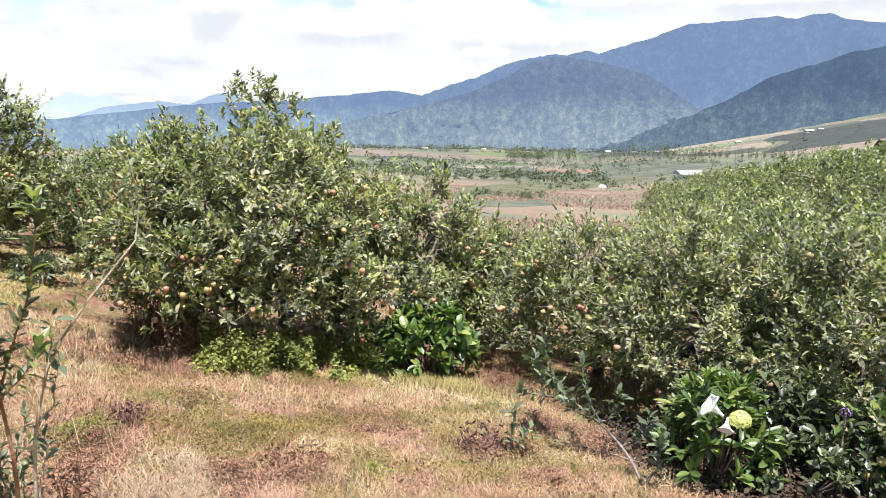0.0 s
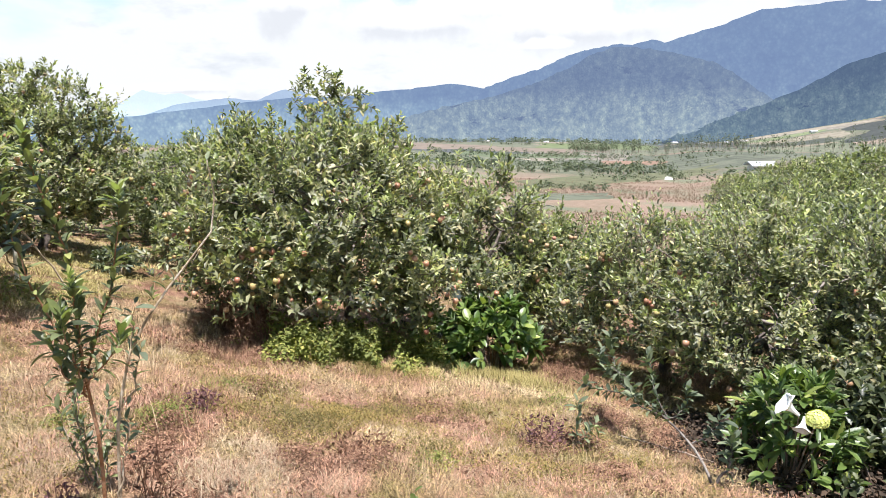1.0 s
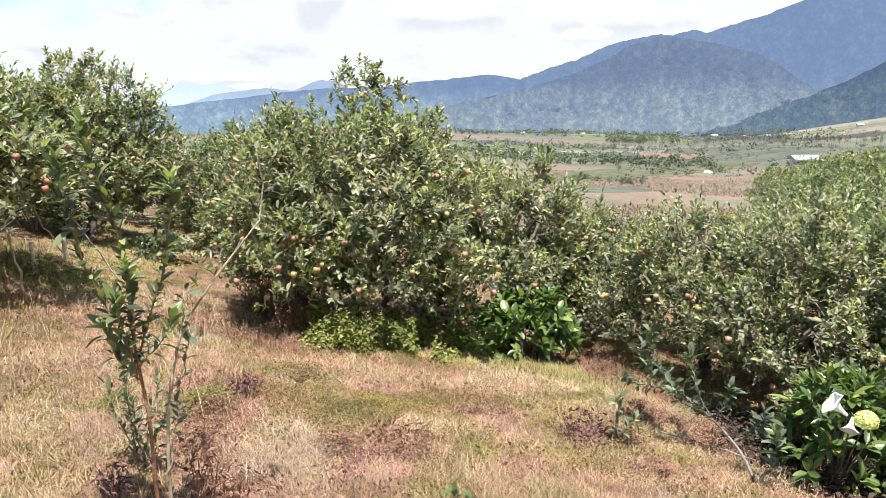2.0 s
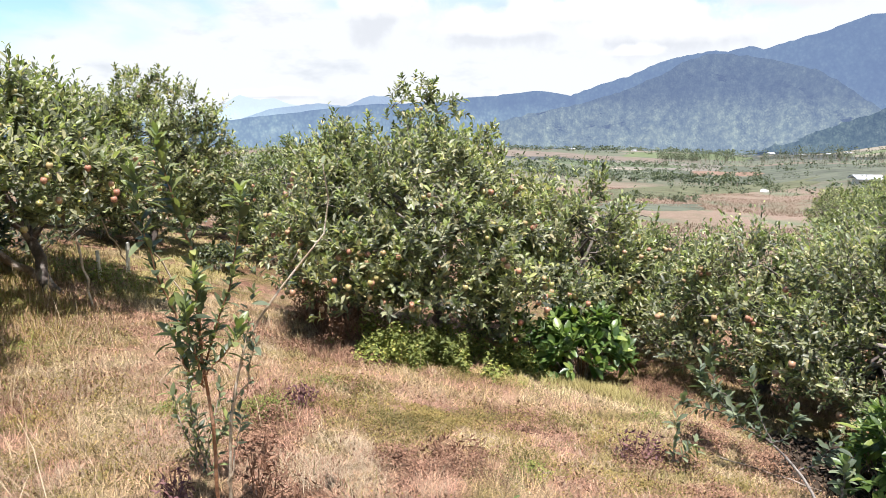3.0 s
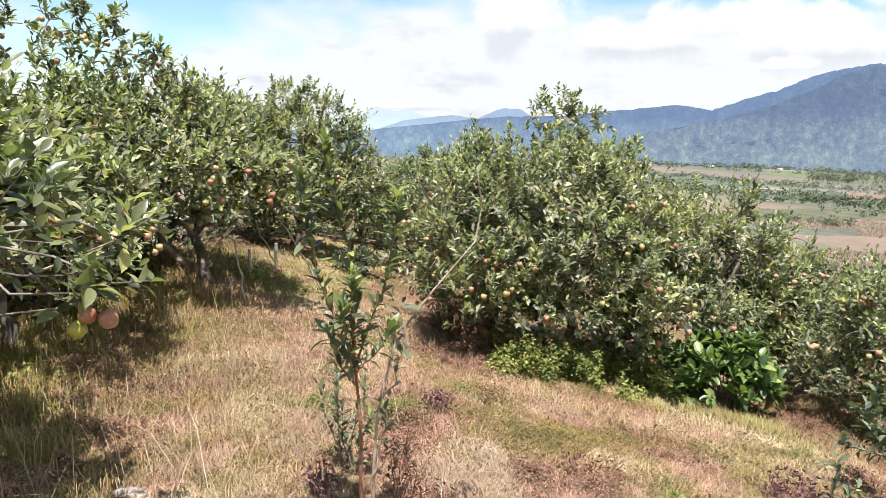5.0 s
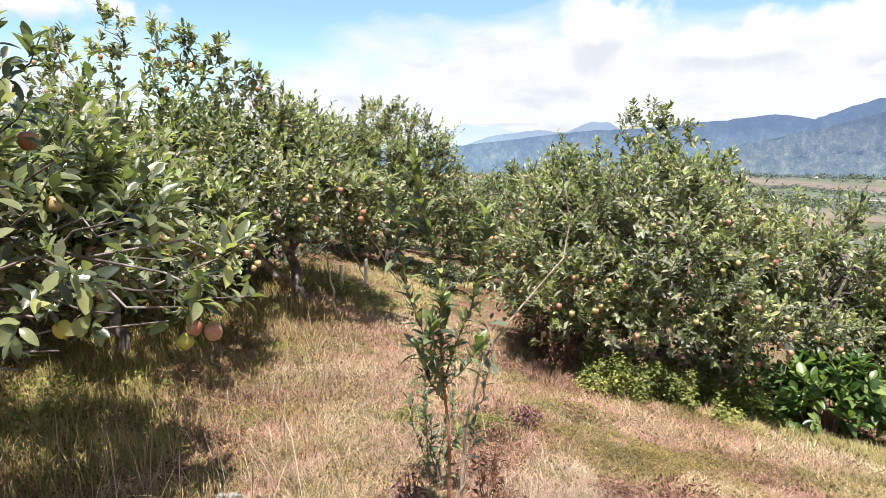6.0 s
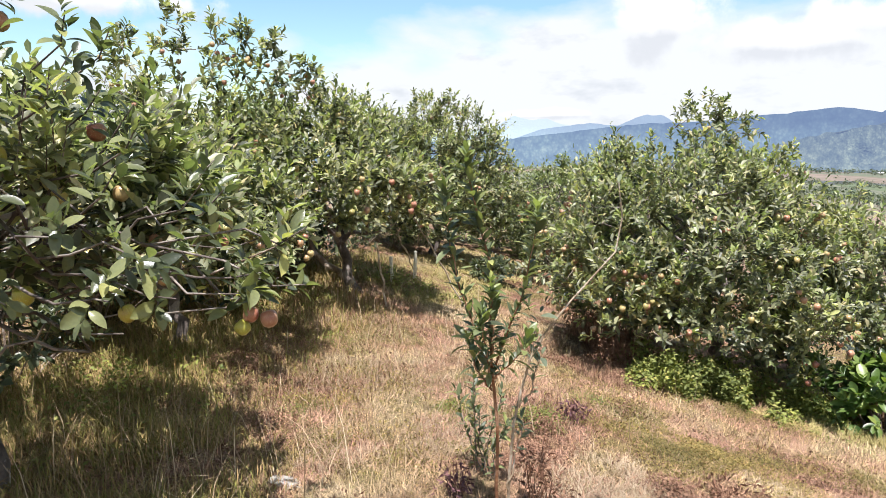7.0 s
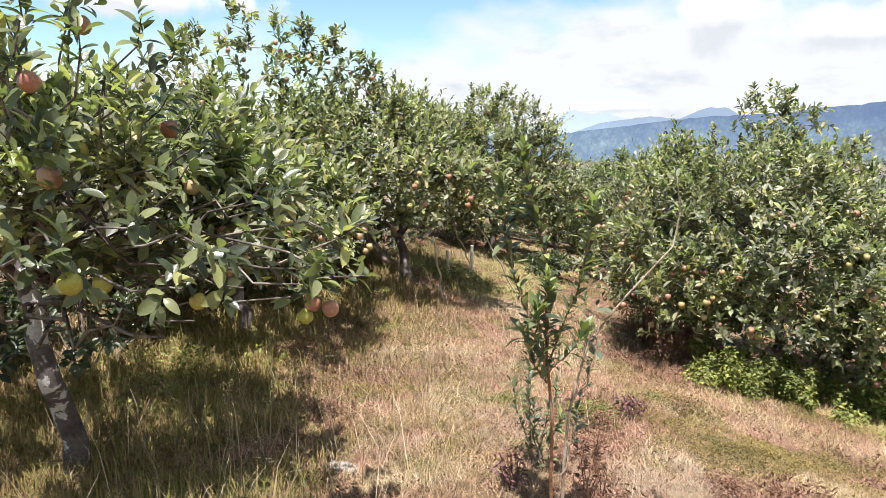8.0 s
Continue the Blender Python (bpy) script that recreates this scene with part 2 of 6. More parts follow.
M_PURPLE = island_material("purple_weed", [(0, (0.077, 0.039, 0.047)), (0.6, (0.155, 0.073, 0.077)), (1, (0.241, 0.129, 0.112))])
M_TURF = turf_material("dry_grass")
M_STRAW = island_material("straw", [(0, (0.310, 0.215, 0.138)), (0.5, (0.430, 0.318, 0.206)), (1, (0.568, 0.464, 0.335))])
M_STRAW_PALE = island_material("pale_straw", [(0, (0.258, 0.172, 0.107)), (0.5, (0.396, 0.297, 0.198)), (1, (0.499, 0.408, 0.297))])
M_GREEN_GRASS = island_material("green_grass", [(0, (0.115, 0.120, 0.030)), (0.5, (0.225, 0.205, 0.060)), (1, (0.355, 0.300, 0.120))], rough=0.6)
M_STRAW_GREEN = island_material("yellow_grass", [(0, (0.224, 0.189, 0.060)), (0.5, (0.344, 0.292, 0.112)), (1, (0.473, 0.404, 0.189))])
M_TALL = island_material("shaded_grass", [(0, (0.12, 0.125, 0.026)), (0.4, (0.22, 0.200, 0.050)), (0.7, (0.30, 0.195, 0.080)), (1, (0.42, 0.30, 0.155))], rough=0.7)
M_BARK = bark_material("apple_bark", (0.045, 0.035, 0.030), (0.105, 0.085, 0.075), (0.50, 0.48, 0.44))
M_BRANCH = bark_material("branch_bark", (0.055, 0.042, 0.034), (0.12, 0.095, 0.08), (0.25, 0.215, 0.185))
M_TWIG = bark_material("twig_bark", (0.10, 0.07, 0.05), (0.22, 0.16, 0.12), (0.40, 0.33, 0.27))
M_STEM = bark_material("sapling_bark", (0.15, 0.065, 0.03), (0.26, 0.12, 0.055), (0.34, 0.19, 0.11))
M_POLE = bark_material("bleached_pole", (0.28, 0.20, 0.13), (0.42, 0.33, 0.23), (0.55, 0.46, 0.36))


def make_apple_material(name, stops, blush_col, amount):
    """Apple skin: ground colour from fruit to fruit, a blushed cheek, pale dots."""
    m, n, l, b = material(name)
    tc = n.new("ShaderNodeTexCoord")
    info = n.new("ShaderNodeObjectInfo")
    ground_col = ramp_node(n, l, info.outputs["Random"], stops)
    shift = n.new("ShaderNodeVectorMath")
    shift.operation = "ADD"
    l.new(tc.outputs["Object"], shift.inputs[0])
    l.new(info.outputs["Location"], shift.inputs[1])
    axis = n.new("ShaderNodeSeparateXYZ")
    l.new(tc.outputs["Object"], axis.inputs[0])
    cheek = n.new("ShaderNodeMapRange")
    cheek.inputs["From Min"].default_value, cheek.inputs["From Max"].default_value = -0.035, 0.035
    l.new(axis.outputs["X"], cheek.inputs["Value"])
    blush = mix_node(n, l, 0.45, noise_node(n, l, shift.outputs[0], 45, 4), cheek.outputs[0])
    blush = mix_node(n, l, 0.25, blush, info.outputs["Random"])
    red = ramp_node(n, l, blush, [(0.62 - amount, (0, 0, 0)), (0.9 - amount, (0.85, 0.85, 0.85))])
    col = mix_node(n, l, red, ground_col, blush_col)
    streak = n.new("ShaderNodeMapping")
    streak.inputs["Scale"].default_value = (220, 220, 25)
    l.new(tc.outputs["Object"], streak.inputs["Vector"])
    col = mix_node(n, l, 0.5, col, ramp_node(n, l, noise_node(n, l, streak.outputs[0], 1.0, 3), [(0.3, (0.7, 0.68, 0.66)), (0.7, (1.2, 1.2, 1.15))]), "MULTIPLY")
    dots = noise_node(n, l, tc.outputs["Object"], 260, 2)
    col = mix_node(n, l, ramp_node(n, l, dots, [(0.62, (0, 0, 0)), (0.7, (0.5, 0.5, 0.5))]), col, (0.62, 0.54, 0.34))
    l.new(col, b.inputs["Base Color"])
    b.inputs["Roughness"].default_value = 0.32
    return m


M_APPLE = make_apple_material("apple_skin", [(0.0, (0.30, 0.28, 0.09)), (0.35, (0.39, 0.30, 0.13)), (0.7, (0.41, 0.25, 0.15)), (1.0, (0.35, 0.16, 0.10))], (0.36, 0.12, 0.08), 0.08)
M_APPLE_RED = make_apple_material("ripening_apple_skin", [(0.0, (0.42, 0.26, 0.13)), (1.0, (0.36, 0.15, 0.10))], (0.27, 0.065, 0.05), 0.26)
M_APPLE_GREEN = make_apple_material("unripe_apple_skin", [(0.0, (0.30, 0.31, 0.05)), (1.0, (0.42, 0.37, 0.07))], (0.40, 0.22, 0.07), -0.05)


def plain(name, col, rough=0.6, var=0.25, scale=12, bump=0.0, spec=0.5):
    m, n, l, b = material(name)
    tc = n.new("ShaderNodeTexCoord")
    f = noise_node(n, l, tc.outputs["Object"], scale, 5)
    lo, hi = tuple(c * (1 - var) for c in col), tuple(min(1, c * (1 + var)) for c in col)
    l.new(ramp_node(n, l, f, [(0.3, lo), (0.7, hi)]), b.inputs["Base Color"])
    b.inputs["Roughness"].default_value = rough
    b.inputs["Specular IOR Level"].default_value = spec
    if bump:
        bump_node(n, l, f, b, bump, 0.02)
    return m


M_LILY = plain("white_petal", (0.82, 0.81, 0.76), 0.5, 0.06)
M_FLORET = plain("lime_petal", (0.66, 0.70, 0.20), 0.6, 0.18, 30)
M_VIOLET = plain("violet_petal", (0.22, 0.13, 0.30), 0.6, 0.2, 30)
M_PLASTIC = plain("white_plastic", (0.72, 0.72, 0.70), 0.3, 0.15, 25, 0.3)
M_WRAP = plain("dull_wrapper", (0.42, 0.41, 0.38), 0.3, 0.45, 40, 0.6)
M_STAKE = plain("painted_stake", (0.66, 0.62, 0.52), 0.7, 0.25, 30, 0.2)
M_ROOF = plain("pale_roofing", (0.55, 0.56, 0.58), 0.5, 0.08, 0.8)
M_WALL = plain("house_wall", (0.62, 0.58, 0.52), 0.8, 0.1, 0.8)
M_STONE = plain("pale_boulder", (0.62, 0.60, 0.56), 0.9, 0.2, 1.2, 0.5)


def make_ground_material():
    m, n, l, b = material("ground_cover")
    geo = n.new("ShaderNodeNewGeometry")
    pos = geo.outputs["Position"]
    # near: matted straw, pinkish earth, patches of green
    near = turf_tint(n, l, pos)
    fine = noise_node(n, l, pos, 26, 6, 0.7)
    near = mix_node(n, l, 0.75, near, ramp_node(n, l, fine, [(0.28, (0.32, 0.30, 0.28)), (0.5, (0.72, 0.72, 0.72)), (0.75, (1.15, 1.12, 1.1))]), "MULTIPLY")
    mat = fibres(n, l, pos)
    near = mix_node(n, l, 0.9, near, ramp_node(n, l, mat, [(0.50, (0.42, 0.38, 0.34)), (0.60, (0.9, 0.88, 0.86)), (0.72, (1.6, 1.6, 1.55))]), "MULTIPLY")
    # far: small fields
    stretch2 = n.new("ShaderNodeMapping")
    stretch2.inputs["Scale"].default_value = (1.0, 0.5, 0.0)
    stretch2.inputs["Rotation"].default_value = (0, 0, 0.35)
    l.new(pos, stretch2.inputs["Vector"])
    cells = n.new("ShaderNodeTexVoronoi")
    cells.inputs["Scale"].default_value = 0.018
    l.new(stretch2.outputs[0], cells.inputs["Vector"])
    pick = n.new("ShaderNodeSeparateColor")
    l.new(cells.outputs["Color"], pick.inputs[0])
    fields = ramp_node(n, l, pick.outputs[0], [(0.0, (0.163, 0.172, 0.120)), (0.2, (0.189, 0.198, 0.138)), (0.38, (0.129, 0.142, 0.107)), (0.5, (0.275, 0.232, 0.181)),
                                               (0.62, (0.155, 0.172, 0.120)), (0.74, (0.258, 0.189, 0.155)), (0.82, (0.387, 0.335, 0.267)), (0.91, (0.095, 0.103, 0.107))])
    mott = noise_node(n, l, pos, 0.12, 10, 0.75)
    fields = mix_node(n, l, 0.8, fields, ramp_node(n, l, mott, [(0.38, (0.24, 0.27, 0.25)), (0.5, (0.6, 0.6, 0.59)), (0.62, (1.05, 1.0, 0.95))]), "MULTIPLY")
    # in between: a rusty field of dry stalks with grey-green strips
    rust_f = noise_node(n, l, stretch2.outputs[0], 0.06, 6, 0.62)
    rust = ramp_node(n, l, rust_f, [(0.40, (0.129, 0.146, 0.095)), (0.47, (0.189, 0.146, 0.103)), (0.54, (0.232, 0.163, 0.125)), (0.60, (0.155, 0.163, 0.103))])
    rust = mix_node(n, l, 0.7, rust, ramp_node(n, l, noise_node(n, l, pos, 2.5, 6, 0.7), [(0.3, (0.6, 0.6, 0.6)), (0.7, (1.3, 1.3, 1.3))]), "MULTIPLY")
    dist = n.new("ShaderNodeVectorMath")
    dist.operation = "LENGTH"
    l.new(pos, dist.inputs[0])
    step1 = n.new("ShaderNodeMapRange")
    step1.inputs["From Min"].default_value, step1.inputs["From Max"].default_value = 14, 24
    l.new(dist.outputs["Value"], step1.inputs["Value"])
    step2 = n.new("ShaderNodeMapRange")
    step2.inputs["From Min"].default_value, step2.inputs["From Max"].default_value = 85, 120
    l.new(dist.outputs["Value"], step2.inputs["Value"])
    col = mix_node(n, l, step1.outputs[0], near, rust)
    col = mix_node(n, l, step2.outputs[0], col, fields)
    l.new(col, b.inputs["Base Color"])
    b.inputs["Roughness"].default_value = 0.95
    b.inputs["Specular IOR Level"].default_value = 0.1
    bump_node(n, l, mat, b, 0.9, 0.02)
    return m


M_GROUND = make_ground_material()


def forest_material(name, dark, mid, light, air, scale=0.02, clumpy=0.85):
    """Wooded slopes seen through kilometres of air: canopy clumps and a faint glow of the air before them."""
    m, n, l, b = material(name)
    geo = n.new("ShaderNodeNewGeometry")
    pos = geo.outputs["Position"]
    grain = n.new("ShaderNodeMapping")
    grain.inputs["Scale"].default_value = (1.0, 0.15, 0.8)
    l.new(pos, grain.inputs["Vector"])
    pos = grain.outputs[0]
    big = noise_node(n, l, pos, 0.0017, 5, 0.55)
    way = n.new("ShaderNodeVectorMath")
    way.operation = "NORMALIZE"
    l.new(geo.outputs["Position"], way.inputs[0])
    pos = way.outputs[0]
    clump = n.new("ShaderNodeTexVoronoi")
    clump.inputs["Scale"].default_value = scale
    l.new(pos, clump.inputs["Vector"])
    fine = noise_node(n, l, pos, scale * 0.4, 8, 0.7)
    slope = n.new("ShaderNodeMapping")   # slanting streaks painted as lit ridges and shaded gullies
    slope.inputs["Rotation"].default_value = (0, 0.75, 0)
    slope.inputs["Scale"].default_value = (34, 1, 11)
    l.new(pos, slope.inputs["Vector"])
    ridge_light = noise_node(n, l, slope.outputs[0], 1.0, 6, 0.6, 0.5)
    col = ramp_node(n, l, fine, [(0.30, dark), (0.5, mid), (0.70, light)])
    # crown middles lightened, gaps between crowns darkened
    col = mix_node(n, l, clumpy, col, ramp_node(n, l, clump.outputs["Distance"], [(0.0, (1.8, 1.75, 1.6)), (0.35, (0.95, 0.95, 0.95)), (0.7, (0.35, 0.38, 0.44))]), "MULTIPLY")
    # broad darker patches painted in for cloud shadow
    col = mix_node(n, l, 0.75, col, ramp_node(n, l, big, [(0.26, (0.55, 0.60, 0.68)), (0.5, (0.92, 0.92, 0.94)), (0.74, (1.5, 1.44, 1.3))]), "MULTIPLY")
    col = mix_node(n, l, 0.7, col, ramp_node(n, l, ridge_light, [(0.34, (0.62, 0.66, 0.72)), (0.5, (0.95, 0.95, 0.95)), (0.64, (1.32, 1.30, 1.22))]), "MULTIPLY")
    height = n.new("ShaderNodeSeparateXYZ")   # cloud shadow painted into the colour: darker and bluer with height
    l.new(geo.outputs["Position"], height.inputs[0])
    cloud_shade = n.new("ShaderNodeMapRange")
    cloud_shade.inputs["From Min"].default_value, cloud_shade.inputs["From Max"].default_value = -50, 140
    l.new(height.outputs["Z"], cloud_shade.inputs["Value"])
    col = mix_node(n, l, 0.9, col, ramp_node(n, l, mix_node(n, l, 0.38, cloud_shade.outputs[0], big), [(0.10, (1.25, 1.22, 1.16)), (0.40, (0.82, 0.82, 0.82)), (0.58, (0.22, 0.25, 0.31))]), "MULTIPLY")
    l.new(col, b.inputs["Base Color"])
    b.inputs["Roughness"].default_value = 1.0
    b.inputs["Specular IOR Level"].default_value = 0.0
    # even blue emission that stands in for haze
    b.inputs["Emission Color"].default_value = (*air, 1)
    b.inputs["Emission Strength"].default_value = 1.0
    bump_node(n, l, clump.outputs["Distance"], b, 0.4, -8)
    return m


# ---------------------------------------------------------------- mesh helpers
def np_mesh(name, V, F, smooth=False):
    V, F = np.asarray(V, np.float32), np.asarray(F, np.int32)
    me = bpy.data.meshes.new(name)
    me.vertices.add(len(V))
    me.vertices.foreach_set("co", V.ravel())
    me.loops.add(F.size)
    me.loops.foreach_set("vertex_index", F.ravel())
    me.polygons.add(len(F))
    me.polygons.foreach_set("loop_start", np.arange(len(F), dtype=np.int32) * F.shape[1])
    if smooth:
        me.polygons.foreach_set("use_smooth", np.ones(len(F), bool))
    me.update(calc_edges=True)
    return me


def part_mesh(name, me, mat, parent=None, label=""):
    me.materials.append(mat)
    ob = new(name, me)
    if parent is not None:
        ob.parent = parent
    return tagged(ob, label)


def part(name, bm, mat, parent=None, label=""):
    me = bpy.data.meshes.new(name)
    bm.to_mesh(me)
    bm.free()
    return part_mesh(name, me, mat, parent, label)


def thing(name, x, y, z, label, category, group=""):
    ob = new(name)
    ob.location = (x, y, z)
    ob.empty_display_size = 0.1
    return tagged(ob, label, category, group)


def sp(v, k):
    return np.logaddexp(0, v / k) * k


def ground_z(x, y):
    u = 0.52 * x + 0.85 * y
    z = -0.25 * sp(u - 2.0, 0.35) + 0.16 * sp(u - 6, 0.8) + 0.045 * sp(u - 60, 5)
    z = z + 0.1 * (sp(-3 - x, 0.5) - sp(-9 - x, 1))
    d = np.sqrt(x * x + y * y)
    z = z - sp(z - (0.25 - 0.042 * (d - 14)), 0.25)
    w = x - 0.20 * y - 4
    z = z + 0.20 * sp(w, 1.5) - 0.20 * sp(w - 14, 3) + 0.20 * sp(w - 90, 15)
    rough = 0.030 * np.sin(2.1 * x + 1.3 * y + 0.5) * np.sin(1.7 * y - 0.9 * x) + 0.016 * np.sin(5.3 * x + 1.1 * y + 2.0) * np.sin(4.7 * y - 0.8 * x + 1.0)
    return z + rough * np.exp(-d * d / 900)


def unit(a):
    return a / np.maximum(np.linalg.norm(a, axis=-1, keepdims=True), 1e-9)


class Tubes:
    """Collects tapered tubes along polylines into one mesh."""

    def __init__(self):
        self.V, self.F, self.n = [], [], 0

    def add(self, pts, radii, sides=6):
        pts, radii = np.asarray(pts, float), np.asarray(radii, float)
        tang = unit(np.gradient(pts, axis=0))
        ref = np.array([[1.0, 0.03, 0]]) if abs(tang[:, 2]).mean() > 0.6 else np.array([[0, 0.03, 1.0]])
        s = unit(np.cross(tang, ref))
        w = np.cross(s, tang)
        a = np.arange(sides) * 2 * np.pi / sides
        ring = pts[:, None] + radii[:, None, None] * (np.cos(a)[None, :, None] * s[:, None] + np.sin(a)[None, :, None] * w[:, None])
        k = len(pts)
        self.V.append(ring.reshape(-1, 3))
        i = np.arange(k - 1)[:, None] * sides + np.arange(sides)[None]
        j = np.arange(k - 1)[:, None] * sides + (np.arange(sides)[None] + 1) % sides
        self.F.append(np.stack([i, j, j + sides, i + sides], -1).reshape(-1, 4) + self.n)
        self.n += k * sides

    def mesh(self, name):
        return np_mesh(name, np.concatenate(self.V), np.concatenate(self.F), True)


def bent(rng, a, b, k=6, wob=0.08, sag=0.0):
    """A crooked line from a to b."""
    a, b = np.asarray(a, float), np.asarray(b, float)
    t = np.linspace(0, 1, k)[:, None]
    w = rng.normal(0, 1, (k, 3)) * wob * np.linalg.norm(b - a) * np.sin(t * np.pi) ** 0.7
    p = a + (b - a) * t + w
    p[:, 2] += (sag * np.sin(t * np.pi) * np.linalg.norm(b - a))[:, 0]
    return p


def leaf_mesh(name, P, D, N, L, W, curl, fine):
    """Leaf blades: P base, D along, N upper side, L and W sizes. fine: folded along the rib, 2: many stations, else a folded lozenge."""
    n = len(P)
    D = unit(D)
    N = unit(N - D * (N * D).sum(-1, keepdims=True))
    S = np.cross(D, N)
    L, W, curl = (np.broadcast_to(np.asarray(v, float), n)[:, None] for v in (L, W, curl))

    def at(s, side, lift):
        return P + D * L * s - N * L * curl * s * s + S * W * side + N * W * lift
    if fine:
        pts = [P, at(0.5, 0, -0.06), at(0.26, -0.38, 0.12), at(0.26, 0.38, 0.12), at(0.68, -0.48, 0.16), at(0.68, 0.48, 0.16), at(1.0, 0, 0)]
        tri = [(0, 1, 2), (0, 3, 1), (2, 1, 4), (3, 5, 1), (4, 1, 6), (5, 6, 1)]
    else:
        pts = [P, at(0.5, -0.5, 0.12), at(0.5, 0.5, 0.12), at(1.0, 0, 0)]
        tri = [(0, 3, 1), (0, 2, 3)]
    if fine == 2:
        st = [(0.10, 0.10), (0.24, 0.34), (0.42, 0.48), (0.62, 0.49), (0.80, 0.38), (0.93, 0.19)]
        pts = [P] + [at(u, sd * w, lf) for u, w in st for sd, lf in ((-1, 0.16 * w * 2), (0, -0.02), (1, 0.16 * w * 2))] + [at(1.0, 0, 0)]
        tri = [(0, 2, 1), (0, 3, 2)]
        for q in range(len(st) - 1):
            o = 1 + 3 * q
            tri += [(o, o + 1, o + 4), (o, o + 4, o + 3), (o + 1, o + 2, o + 5), (o + 1, o + 5, o + 4)]
        o = 1 + 3 * (len(st) - 1)
        tri += [(o, o + 1, o + 3), (o + 1, o + 2, o + 3)]
    k = len(pts)
    V = np.stack(pts, 1).reshape(-1, 3)
    F = (np.array(tri)[None] + (np.arange(n) * k)[:, None, None]).reshape(-1, 3)
    return np_mesh(name, V, F, fine == 2)


def shoots_to_leaves(rng, B, T, S, per, size, spread=1.0, start=0.12):
    """Leaves in a spiral round each shoot (base B, direction T, length S). Returns base, along, upper side, length, width, curl."""
    m = len(B)
    T = unit(T)
    ref = np.where(np.abs(T[:, 2:3]) > 0.9, [[1.0, 0, 0]], [[0, 0, 1.0]])
    X = unit(np.cross(T, ref))
    Y = np.cross(T, X)
    i = np.arange(per)[None]
    s = start + (1 - start) * (i + rng.uniform(-0.3, 0.3, (m, per))) / (per - 1)
    phi = i * 2.4 + rng.uniform(0, 6.28, (m, 1)) + rng.normal(0, 0.35, (m, per))
    el = (1.15 - 0.75 * s) * spread + rng.normal(0, 0.22, (m, per))
    rad = np.cos(phi)[..., None] * X[:, None] + np.sin(phi)[..., None] * Y[:, None]
    P = B[:, None] + T[:, None] * (S[:, None] * s)[..., None]
    D = T[:, None] * np.cos(el)[..., None] + rad * np.sin(el)[..., None] + rng.normal(0, 0.12, (m, per, 3))
    N = T[:, None] + rng.normal(0, 0.25, (m, per, 3)) + [0, 0, 0.8]
    L = size * rng.uniform(0.62, 1.2, (m, per)) * np.where(s > 0.85, 0.75, 1.0)
    return [a.reshape(-1, *a.shape[2:]) for a in (P, D, N, L, L * rng.uniform(0.38, 0.50, (m, per)), rng.uniform(0.0, 0.45, (m, per)))]


def make_apple(seg, skip, skin):
    bm = bmesh.new()
    prof = [(0.0, 0.024), (0.008, 0.027), (0.019, 0.0335), (0.0305, 0.026), (0.0355, 0.008), (0.0335, -0.010), (0.026, -0.025), (0.015, -0.0325), (0.006, -0.0295), (0.0, -0.027)]
    rings = []
    for r, z in prof[:1] + prof[1:-1:skip] + prof[-1:]:
        if r == 0:
            rings.append([bm.verts.new((0, 0, z))])
        else:
            rings.append([bm.verts.new((r * (1 + 0.02 * math.cos(5 * a)) * math.cos(a), r * (1 + 0.02 * math.cos(5 * a)) * math.sin(a), z)) for a in [2 * math.pi * k / seg for k in range(seg)]])
    for a, b in zip(rings, rings[1:]):
        for k in range(seg):
            q = [a[k % len(a)], a[(k + 1) % len(a)], b[(k + 1) % len(b)], b[k % len(b)]]
            q = list(dict.fromkeys(q))
            bm.faces.new(q[::-1]).smooth = True
    stem = bmesh.ops.create_cone(bm, cap_ends=True, segments=5, radius1=0.0016, radius2=0.0022, depth=0.022, matrix=pose(0.001, 0, 0.034, 8))
    for f in {f for v in stem["verts"] for f in v.link_faces}:
        f.material_index = 1
    me = bpy.data.meshes.new("apple")
    bm.to_mesh(me)
    bm.free()
    me.materials.append(skin)
    me.materials.append(M_TWIG)
    return me


APPLE, APPLE_FAR = make_apple(14, 1, M_APPLE), make_apple(7, 2, M_APPLE)
APPLE_RED, APPLE_GREEN = make_apple(18, 1, M_APPLE_RED), make_apple(18, 1, M_APPLE_GREEN)


def hang_apple(rng, parent, p, scale=1.0, shape=APPLE):
    ob = new("apple", shape)
    ob.parent = parent
    ob.location = p
    ob.rotation_euler = (rng.normal(0, 0.3), rng.normal(0, 0.3), rng.uniform(0, 6.28))
    ob.scale = [scale * rng.uniform(0.85, 1.12)] * 3
    return ob


def crown_radius(s, a, seed, top=0.30):
    """Outline of a crown over the height share s and the bearing a."""
    body = np.where(s < 0.35, 0.80 + 0.20 * np.sin(np.clip(s / 0.35, 0, 1) * 1.57), 1 - (1 - top) * (np.clip((s - 0.35) / 0.65, 0, 1)) ** 1.35)
    lump = 1 + 0.12 * np.sin(2 * a + seed) + 0.10 * np.sin(3 * a + 5 * s + 2 * seed) + 0.09 * np.sin(7 * a + 9 * s + seed)
    return body * lump


